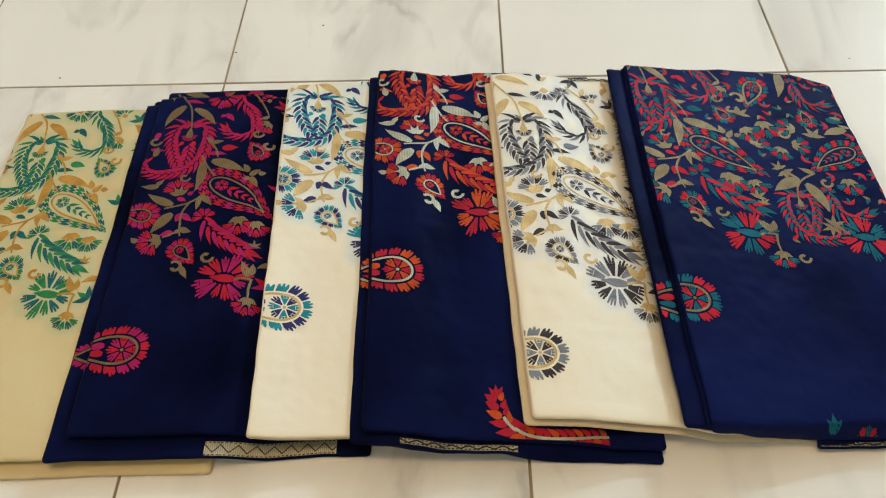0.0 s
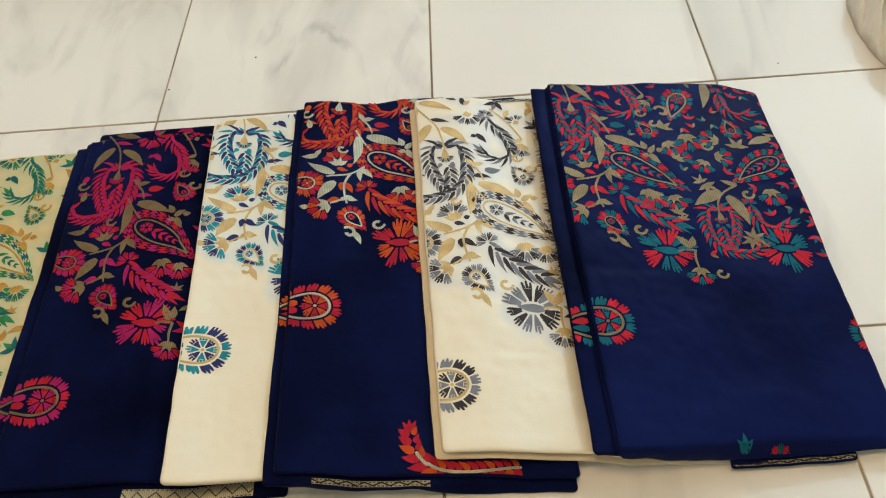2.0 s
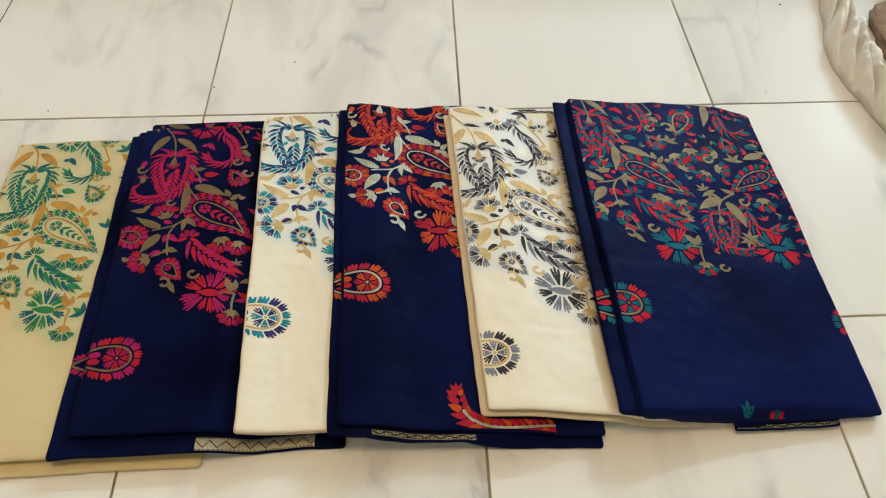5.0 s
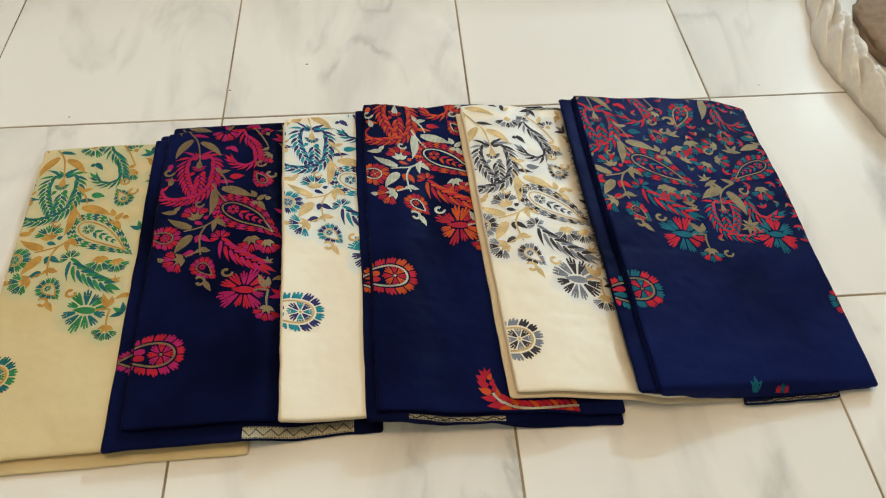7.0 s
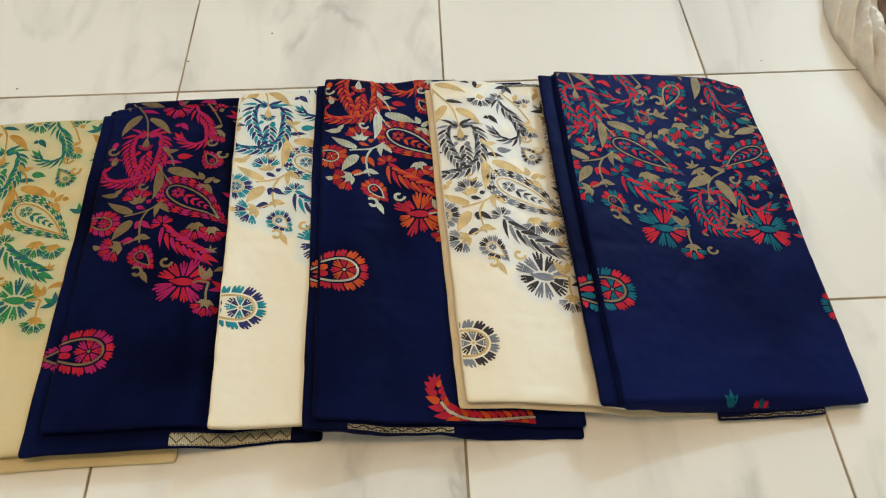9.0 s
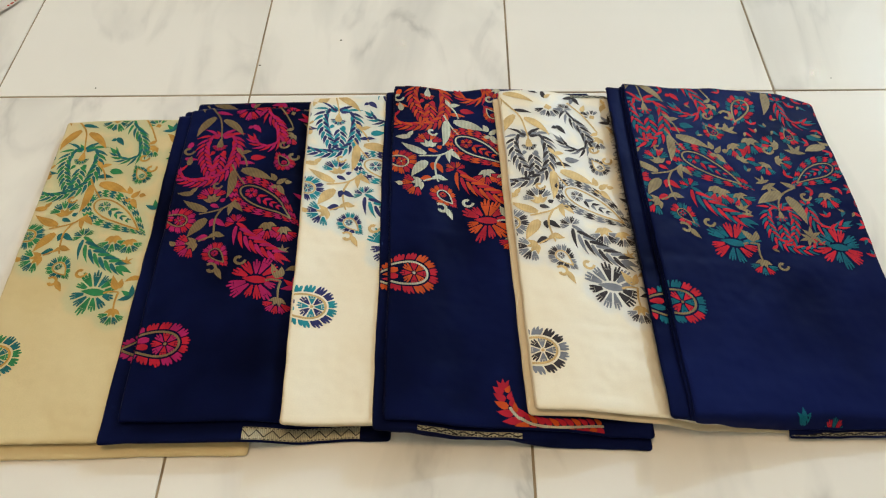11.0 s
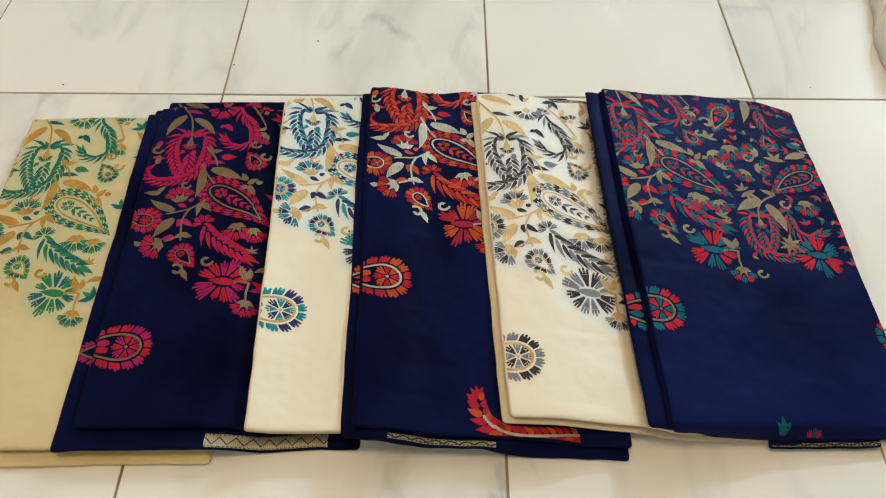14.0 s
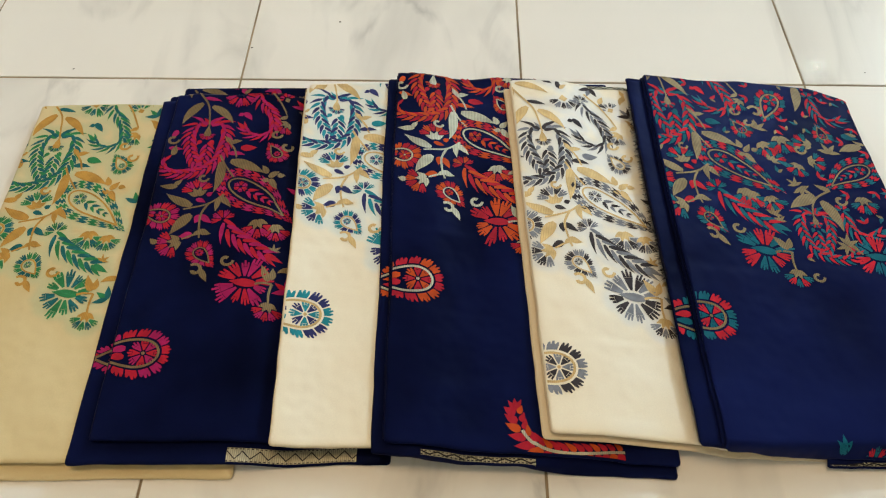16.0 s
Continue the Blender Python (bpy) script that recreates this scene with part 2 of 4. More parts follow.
def drop(x, y, deg, size, scale=1.0, n=48, curl_by=0.0, wide=0.80, shift=0.0):
    """The outline of a teardrop, from its tip round the head and back; tip towards deg."""
    out = []
    for k in range(n):
        s = 2 * math.pi * (k + 0.5) / n
        du = math.cos(s)
        dv = math.sin(s) * math.sin(s / 2) ** 1.2 * wide
        du, dv = (du * scale + shift) * size, dv * size * scale
        dv += curl_by * size * max(0, du / size) ** 2
        c, sn = math.cos(radians(deg)), math.sin(radians(deg))
        out.append((x + du * c - dv * sn, y + du * sn + dv * c))
    return out


def along(points, step):
    """Places at even steps along a line, with the heading there."""
    out, left = [], step * 0.4
    for (xa, ya), (xb, yb) in zip(points, points[1:]):
        d = math.hypot(xb - xa, yb - ya)
        a = math.degrees(math.atan2(yb - ya, xb - xa))
        while left < d:
            out.append((xa + (xb - xa) * left / d, ya + (yb - ya) * left / d, a))
            left += step
        left -= d
    return out


def leaf(d, x, y, deg, length, width, col="g", bend=0):
    out = blade(x, y, deg, length, width * 1.25, col, bend or random.uniform(-25, 25), 0.75, 8)
    d.append(("leaf_motif", out))


def stem(d, pts):
    d.append(("stem_motif", strip(smooth_line(pts), 0.0030, "g", 0.3)))


def curl(d, x, y, deg, r):
    pts = [polar(x, y, deg + 300 * k / 14, r * (1 - 0.62 * k / 14)) for k in range(15)]
    d.append(("curl_motif", strip(pts, r * 0.42, "g", -0.3)))


def feather(line, length, swap=0, shrink=0.3, outer=0, step=0.46, wide=0.275, angle=41):
    """Close-set blades on both sides of a bent spine; on the outer side they are longer and lie flatter."""
    out, places = [], along(line, length * step)
    m = len(places)
    for k, (x, y, a) in enumerate(places):
        ln = length * (1.05 - shrink * k / m) * random.uniform(0.94, 1.06)
        for side in (-1, 1):
            px, py = polar(x, y, a + 90 * side, length * 0.035)
            px, py = polar(px, py, a, length * (0.0 if side < 0 else step * 0.45))
            turn, bow, far = (angle * 0.85, 22, 1.10) if side == outer else (angle, 20, 1.0)
            out += blade(px, py, a + side * turn, ln * far, length * wide, "ab"[(k + (side > 0) + swap) % 2], -side * bow, 0.62)
    return out, places


def plume(d, length, pts, wide=0.205):
    """A feathered leaf with a torn tuft at its foot and a hooked end."""
    line = smooth_line(pts)
    bent = (pts[1][0] - pts[0][0]) * (pts[-1][1] - pts[1][1]) - (pts[1][1] - pts[0][1]) * (pts[-1][0] - pts[1][0])
    out, places = feather(line, length, 0, 0.35, -1 if bent > 0 else 1, 0.38, wide, 34)
    x, y = line[-1]
    out += blade(x, y, places[-1][2], length * 0.8, length * 0.30, "a", 0, 0.62)
    x, y = polar(*line[0], places[0][2], length * 0.12)
    for k, a in enumerate((-80, -40, 0, 40, 80)):
        out += petal(x, y, places[0][2] + 180 + a, length * 0.10, length * 0.55, 17, "ab"[k % 2])
    d.append(("plume_motif", out))


def fan(d, x, y, deg, r, n, spread):
    """A flower of broad torn petals; the full one has a pointed eye across its middle."""
    out = []
    for k in range(n):
        a = deg + spread * ((k + 0.5 + random.uniform(-0.12, 0.12)) / n - 0.5)
        lens = 0.30 * (1 - 0.45 * abs(math.sin(radians(a - deg)))) if spread > 300 else 0.24
        out += petal(x, y, a, r * lens * 1.5, r * random.uniform(0.80, 1.12), spread / n * random.uniform(0.38, 0.44), "ab"[(k // 2) % 2 if spread > 300 else k % 2])
    if spread > 300:
        ex, ey = polar(x, y, deg, r * 0.52)
        out += blade(ex, ey, deg + 180, r * 1.04, r * 0.32, "a", 0, 1.0, 8)
    else:
        out += [("g", [polar(x, y, deg - 90, r * 0.28), polar(x, y, deg, r * 0.26), polar(x, y, deg + 90, r * 0.28), polar(x, y, deg + 180, r * 0.30)])]
    d.append(("flower_motif", out))


def floret(d, x, y, deg, r):
    """A half-open flower: five torn petals over a gold cup."""
    out = []
    r = r * 1.05
    for k in range(5):
        out += petal(x, y, deg + 165 * ((k + 0.5) / 5 - 0.5), r * 0.34, r, 15.2, "ab"[k % 2])
    for s in (-62, -20, 20, 62):
        out += blade(*polar(x, y, deg + 180, r * 0.28), deg + s, r * 0.66, r * 0.34, "g", 0, 0.7)
    d.append(("flower_motif", out))


def sprig(d, x, y, deg, r):
    out = []
    for s, l in ((-65, 0.8), (-22, 1.0), (22, 1.0), (65, 0.8)):
        out += blade(x, y, deg + s, r * l * 0.85, r * 0.27, "g", s * 0.5)
    d.append(("sprig_motif", out))


def ring_cells(inner, outer, n, cells, bite, cols):
    """Torn petals side by side all the way between two outlines of n points."""
    out = []

    def at(j, f):
        k, w = int(math.floor(j)), j % 1
        a = [inner[k % n][c] * (1 - w) + inner[(k + 1) % n][c] * w for c in (0, 1)]
        b = [outer[k % n][c] * (1 - w) + outer[(k + 1) % n][c] * w for c in (0, 1)]
        return tuple(a[c] + (b[c] - a[c]) * f for c in (0, 1))

    for k in range(cells):
        lo, hi = n * (k + bite) / cells, n * (k + 1 - bite) / cells
        col, w = cols[k % len(cols)], (hi - lo) / 3
        far = random.uniform(0.92, 1.06)
        for i in range(3):
            a, b = lo + w * i, lo + w * (i + 1)
            tip = far * (1.0 if i == 1 else random.uniform(0.80, 0.97))
            lean = w * random.uniform(-0.18, 0.18)
            out.append((col, [at(a, 0.0), at(a, 0.56), at(b, 0.56), at(b, 0.0)]))
            out.append((col, [at(a, 0.56), at(a + w * 0.30 + lean, tip), at(b - w * 0.30 + lean, tip), at(b, 0.56)]))
    return out


def drop_flower(d, name, x, y, deg, ring, depth, cells, wide=0.80, rosette=0.5, eye=0.0):
    """Torn petals round a gold teardrop line that holds a rosette; the tip points towards deg."""
    out, n = [], 72
    edge = lambda add: drop(x, y, deg, ring + add, 1.0, n, 0.0, wide * ring / (ring + add) + add / (0.74 * (ring + add)))
    out += ring_cells(edge(ring * 0.10), edge(depth), n, cells, 0.07, "aabb" if cells > 12 else "ab")
    line = edge(0.0)
    out += strip(line + line[:1], min(max(0.0017, ring * 0.13), 0.0027), "g")
    cx, cy = polar(x, y, deg + 180, ring * (1 - 0.74 * wide))
    r = ring * wide * rosette * 1.25
    for k in range(8):
        out += petal(cx, cy, deg + 45 * k, r * 0.20, r, 19, "ab"[k % 2])
    if eye:
        out += [("g", [polar(cx, cy, 60 * k, eye) for k in range(6)])]
        for q in (-1, 1):
            px, py = polar(*polar(cx, cy, deg, r * 1.15), deg + 90 * q, r * 0.30)
            out += blade(px, py, deg - q * 6, r * 1.2, r * 0.5, "ab"[q > 0], 0, 0.62)
    d.append((name, out))


def medal(d, x, y, deg, r):
    drop_flower(d, "flower_motif", x, y, deg, r * 0.60, r * 0.44, 15, 0.74, 0.42)


def scallop(d, x, y, deg, size, flip=1):
    """A long paisley: a band of zigzag-cut blocks in two tones round a gold outline, with leaflets and a rosette inside."""
    out, n, cells = [], 96, 24
    slim = lambda add, wide: drop(x, y, deg, size + add, 1.0, n, 0.10 * flip, wide)
    inner, outer = slim(size * 0.09, 0.50), slim(size * 0.36, 0.66)

    def at(j, f):
        k, w = int(math.floor(j)), j % 1
        p = [inner[k % n][c] * (1 - w) + inner[(k + 1) % n][c] * w for c in (0, 1)]
        q = [outer[k % n][c] * (1 - w) + outer[(k + 1) % n][c] * w for c in (0, 1)]
        return tuple(p[c] + (q[c] - p[c]) * f for c in (0, 1))

    zig = ((0.0, 0.0), (0.18, 0.9), (0.36, 0.1), (0.54, 1.0), (0.74, 0.1), (1.0, 0.7))
    for k in range(cells):
        a, b = n * (k + 0.15) / cells, n * (k + 0.85) / cells
        way = -1 if k < cells / 2 else 1
        for (f0, z0), (f1, z1) in zip(zig, zig[1:]):
            z0, z1 = -way * 2.2 * z0, -way * 2.2 * z1
            out.append(("ab"[k % 2], [at(a + z0, f0), at(a + z1, f1), at(b + z1, f1), at(b + z0, f0)]))
    line = slim(0.0, 0.42)
    out += strip(line + line[:1], size * 0.055, "g")
    cx, cy = polar(x, y, deg + 180, size * 0.62)
    for k in range(6):
        out += petal(cx, cy, deg + 60 * k, size * 0.05, size * 0.21, 25, "ab"[k % 2])
    for k in range(4):
        for q in (-1, 1):
            px, py = polar(*polar(x, y, deg, size * (-0.36 + 0.24 * k)), deg + 90 * q, size * 0.02)
            out += blade(px, py, deg + q * (34 - 6 * k), size * (0.30 - 0.045 * k), size * (0.115 - 0.015 * k), "ab"[(k + (q > 0)) % 2], 0, 0.62)
    d.append(("paisley_motif", out))


def loop(d, x, y, deg, r):
    drop_flower(d, "paisley_motif", x, y, deg, r, r * 0.42, 20, 0.62, 0.55, r * 0.06)


def leafy(d, x, y, size, way=1):
    """The great paisley: feathered arms under a gold stalk, the tail curling up to one side."""
    out = []
    for n, (pts, ln, outer) in enumerate((
        ([(-0.10, -1.08), (-0.56, -1.00), (-0.88, -0.34), (-0.86, 0.50), (-0.60, 1.42), (-0.22, 2.20)], 0.72, 1),
        ([(0.10, -1.08), (0.62, -1.00), (1.00, -0.30), (1.08, 0.60), (0.94, 1.60), (0.36, 2.38), (-0.66, 2.76), (-1.52, 2.68), (-2.02, 2.24), (-2.04, 1.80)], 0.76, -1),
        ([(0.08, 0.42), (0.16, 1.20), (0.10, 2.00)], 0.70, 0),
    )):
        line = smooth_line([(x + way * size * a, y + size * b) for a, b in pts])
        out += feather(line, size * ln, n, 0.22, outer * way)[0]
    for k in range(7):
        out += petal(x, y - size * 0.10, 8 + 27.3 * k, size * 0.14, size * 0.46, 12.2, "ba"[k % 2])
    for k, a in enumerate((196, 222, 246, 294, 318, 344)):
        out += blade(*polar(x, y - size * 0.72, a, size * 0.14), a, size * 0.62, size * 0.24, "ab"[k % 2], 18 if a > 270 else -18, 0.62)
    for a, ln in ((58, 0.40), (122, 0.40)):
        out += blade(*polar(x, y - size * 0.05, a, size * 0.50), a, size * ln, size * 0.26, "a", 0, 0.62)
    out += blade(x, y + size * 0.05, 270, size * 0.80, size * 0.42, "g", 0, 0.5)
    d.append(("paisley_motif", out))


def butta(d, x, y, way=-1, r=0.0300):
    """The lone paisley of the plain field: torn petals round a gold loop, its tail under the fold."""
    ring = r * 1.20
    drop_flower(d, "butta_motif", x + way * (ring - r * 0.62), y, 180 if way < 0 else 0, ring, r * 0.46, 18, 0.60, 0.62, r * 0.07)


def great_motif(d, x, y):
    """The long field paisley with a gold rib, near the foot of the cloth."""
    line, out = smooth_line([(x - 0.004, y - 0.012), (x + 0.003, y + 0.010), (x + 0.020, y + 0.023), (x + 0.052, y + 0.026), (x + 0.100, y + 0.020)]), []
    places = along(line, 0.0080)
    for k, (px, py, a) in enumerate(places):
        grow = math.sin(math.pi * (0.15 + 0.75 * k / len(places)))
        out += blade(*polar(px, py, a + 90, 0.0016), a + 180 - 52, 0.008 + 0.012 * grow, 0.0086, "aab"[k % 3], 22, 0.62)
        out += blade(*polar(px, py, a - 90, 0.0016), a + 180 + 48, 0.006 + 0.007 * grow, 0.0062, "baa"[k % 3], -22, 0.62)
    for k in (-32, 0, 32):
        out += blade(*line[0], 266 + k, 0.013, 0.0058, "a", 0, 0.62)
    out += strip(line[12:], 0.0034, "g", 0.3)
    d.append(("plume_motif", out))


def reach(u):
    """How far down the flowering end-piece comes."""
    return 0.285 + 0.72 * u if u < 0.15 else 0.393 + 0.30 * min(u - 0.15, 0.06)


def fill_gaps(whole, u1, gap, seed, gold=0.26, short=0.012):
    """Small buds, commas and sprigs in the bare places between the motifs."""
    rng, d, start = random.Random(seed), list(whole), len(whole)
    pts = [(sum(p[0] for p in q) / 4, sum(p[1] for p in q) / 4) for _, quads in d for _, q in quads]
    for _ in range(2600):
        u, v = rng.uniform(0.0, u1), rng.uniform(0.0, 0.47)
        if v > reach(u) - short or min(abs(u - a) + abs(v - b) for a, b in pts) < gap:
            continue
        a, kind = rng.uniform(0, 360), rng.random()
        n = len(d)
        if kind < 0.30:
            d.append(("bud_motif", blade(u, v, a, gap * 0.95, gap * 0.40, rng.choice("ab"), rng.uniform(-40, 40), 0.7) + blade(u, v, a + 55, gap * 0.7, gap * 0.32, "g", 30)))
        elif kind < 1 - gold:
            d.append(("bud_motif", blade(u, v, a, gap * 0.9, gap * 0.36, "a") + blade(u, v, a + 48, gap * 0.9, gap * 0.36, "b") + blade(u, v, a - 48, gap * 0.9, gap * 0.36, "b")))
        elif kind < 1 - gold / 2:
            d.append(("sprig_motif", blade(u, v, a, gap * 1.3, gap * 0.5, "g", 60)))
        else:
            d.append(("sprig_motif", blade(u, v, a, gap * 1.1, gap * 0.42, "g", -70) + blade(u, v, a + 70, gap * 0.8, gap * 0.34, "g", 40)))
        pts += [(sum(p[0] for p in q) / 4, sum(p[1] for p in q) / 4) for _, quads in d[n:] for _, q in quads]
    whole.append(("filler_weave", [q for _, quads in d[start:] for q in quads]))


def near_half():
    """The flowering end-piece that all six cloths share."""
    d = []
    leafy(d, 0.0423, 0.1203, 0.0230)
    plume(d, 0.0200, [(0.1015, 0.0400), (0.1034, 0.0540), (0.1195, 0.0778), (0.1270, 0.1040), (0.1180, 0.1190), (0.1011, 0.1198), (0.0890, 0.1090)])
    scallop(d, 0.1190, 0.2200, 33, 0.0430)
    plume(d, 0.0265, [(0.0802, 0.2520), (0.0871, 0.2650), (0.1031, 0.2805), (0.1215, 0.2938), (0.1400, 0.3040)])
    fan(d, 0.1190, 0.3420, 8, 0.0330, 12, 352)
    fan(d, 0.0770, 0.0440, 82, 0.0230, 6, 180)
    medal(d, 0.0665, 0.3060, 48, 0.0215)
    medal(d, 0.1330, 0.1480, -123, 0.0190)
    drop_flower(d, "flower_motif", 0.0010, 0.2480, 195, 0.0170, 0.0120, 16, 0.74, 0.5, 0.0014)
    leaf(d, 0.0156, 0.0171, 11, 0.0468, 0.0086, "g", 30)
    leaf(d, 0.0279, 0.0507, 7, 0.0250, 0.0053, "b", 20)
    leaf(d, 0.0108, 0.0239, 109, 0.0266, 0.0073, "g", -40)
    leaf(d, 0.0277, 0.0609, 136, 0.0444, 0.0106, "g", -40)
    leaf(d, 0.0406, 0.0669, 30, 0.0468, 0.0092, "g", 35)
    stem(d, [(0.0050, 0.0182), (0.0240, 0.0461), (0.0360, 0.0672), (0.0430, 0.1046)])
    stem(d, [(0.0710, 0.1296), (0.0810, 0.1440), (0.0860, 0.1584)])
    leaf(d, 0.0745, 0.1337, -22, 0.0152, 0.0059, "g", 20)
    leaf(d, 0.0891, 0.1420, 4, 0.0204, 0.0086, "a", 0)
    leaf(d, 0.0741, 0.1521, -8, 0.0223, 0.0059, "b", 30)
    leaf(d, 0.0745, 0.1328, -123, 0.0133, 0.0053, "g", 0)
    leaf(d, 0.0794, 0.1647, 12, 0.0485, 0.0119, "g", 25)
    leaf(d, 0.0683, 0.1660, 84, 0.0488, 0.0099, "g", 25)
    stem(d, [(0.0650, 0.1546), (0.0740, 0.1718), (0.0860, 0.1901)])
    leaf(d, 0.1272, 0.1846, -107, 0.0148, 0.0066, "g", 0)
    leaf(d, 0.1298, 0.1908, -44, 0.0157, 0.0066, "g", 0)
    leaf(d, 0.1316, 0.1931, 67, 0.0200, 0.0066, "g", -20)
    leaf(d, 0.1298, 0.1950, 178, 0.0093, 0.0059, "g", 0)
    leaf(d, 0.1401, 0.1876, -2, 0.0093, 0.0059, "g", 0)
    floret(d, 0.0452, 0.2133, -103, 0.0193)
    leaf(d, 0.0571, 0.2193, -36, 0.0081, 0.0053, "b", 0)
    leaf(d, 0.0450, 0.2245, 14, 0.0133, 0.0053, "b", 0)
    leaf(d, 0.0195, 0.2043, -188, 0.0213, 0.0066, "g", 20)
    leaf(d, 0.0158, 0.2029, -46, 0.0123, 0.0053, "g", 0)
    curl(d, 0.0493, 0.1911, 4, 0.0068)
    stem(d, [(0.0780, 0.2179), (0.0600, 0.2323), (0.0320, 0.2400)])
    stem(d, [(0.0620, 0.2304), (0.0540, 0.2486), (0.0550, 0.2678), (0.0580, 0.2813)])
    leaf(d, 0.0420, 0.2345, -160, 0.0391, 0.0092, "g", 20)
    leaf(d, 0.0427, 0.2479, 134, 0.0355, 0.0112, "g", -20)
    leaf(d, 0.0529, 0.2485, 107, 0.0131, 0.0079, "b", 0)
    leaf(d, 0.0547, 0.2487, 49, 0.0180, 0.0066, "b", 0)
    leaf(d, 0.0562, 0.2693, 40, 0.0157, 0.0066, "g", -40)
    leaf(d, 0.0571, 0.2713, 141, 0.0108, 0.0046, "g", 0)
    leaf(d, 0.0728, 0.2215, 36, 0.0223, 0.0066, "g", 20)
    leaf(d, 0.0719, 0.2224, 89, 0.0213, 0.0059, "g", 0)
    stem(d, [(0.0570, 0.2736), (0.0470, 0.2784), (0.0380, 0.2832)])
    floret(d, 0.0299, 0.2877, 154, 0.0202)
    leaf(d, 0.0487, 0.2758, 164, 0.0155, 0.0079, "b", 0)
    floret(d, 0.1230, 0.2619, 85, 0.0193)
    floret(d, 0.1460, 0.2676, 80, 0.0166)
    sprig(d, 0.1482, 0.2985, -67, 0.0117)
    curl(d, 0.0943, 0.3118, 4, 0.0080)
    curl(d, 0.0607, 0.3247, -134, 0.0080)
    leaf(d, 0.0663, 0.3241, 59, 0.0194, 0.0059, "g", 0)
    stem(d, [(0.1310, 0.3437), (0.1390, 0.3418), (0.1500, 0.3427)])
    leaf(d, 0.1465, 0.3392, -122, 0.0237, 0.0073, "g", 0)
    leaf(d, 0.1484, 0.3372, -78, 0.0150, 0.0066, "g", 0)
    stem(d, [(0.1500, 0.3427), (0.1480, 0.3562), (0.1490, 0.3696)])
    floret(d, 0.1486, 0.3730, 99, 0.0166)
    stem(d, [(0.1080, 0.0288), (0.1260, 0.0518), (0.1430, 0.0864)])
    leaf(d, 0.1429, 0.0867, 147, 0.0123, 0.0053, "g", 0)
    leaf(d, 0.1270, 0.0446, -74, 0.0141, 0.0059, "g", 0)
    floret(d, 0.1417, 0.1020, 134, 0.0156)
    curl(d, 0.1321, 0.1186, 4, 0.0076)
    curl(d, 0.1465, 0.1390, -26, 0.0076)
    leaf(d, 0.0838, 0.0813, 150, 0.0075, 0.0053, "b", 0)
    leaf(d, 0.0847, 0.0794, 41, 0.0188, 0.0066, "b", 20)
    leaf(d, 0.0056, 0.1532, -95, 0.0172, 0.0066, "g", 0)
    leaf(d, -0.0025, 0.1404, 11, 0.0188, 0.0053, "b", 0)
    leaf(d, 0.0027, 0.1101, 105, 0.0151, 0.0066, "b", 0)
    curl(d, 0.0006, 0.1263, 4, 0.0080)
    fan(d, 0.1398, 0.0558, -117, 0.0162, 5, 150)
    leaf(d, 0.0105, 0.2893, -152, 0.0104, 0.0059, "g", 0)
    return d


def pallu_design():
    d = near_half()
    fill_gaps(d, 0.20, 0.0190, 5)
    return d


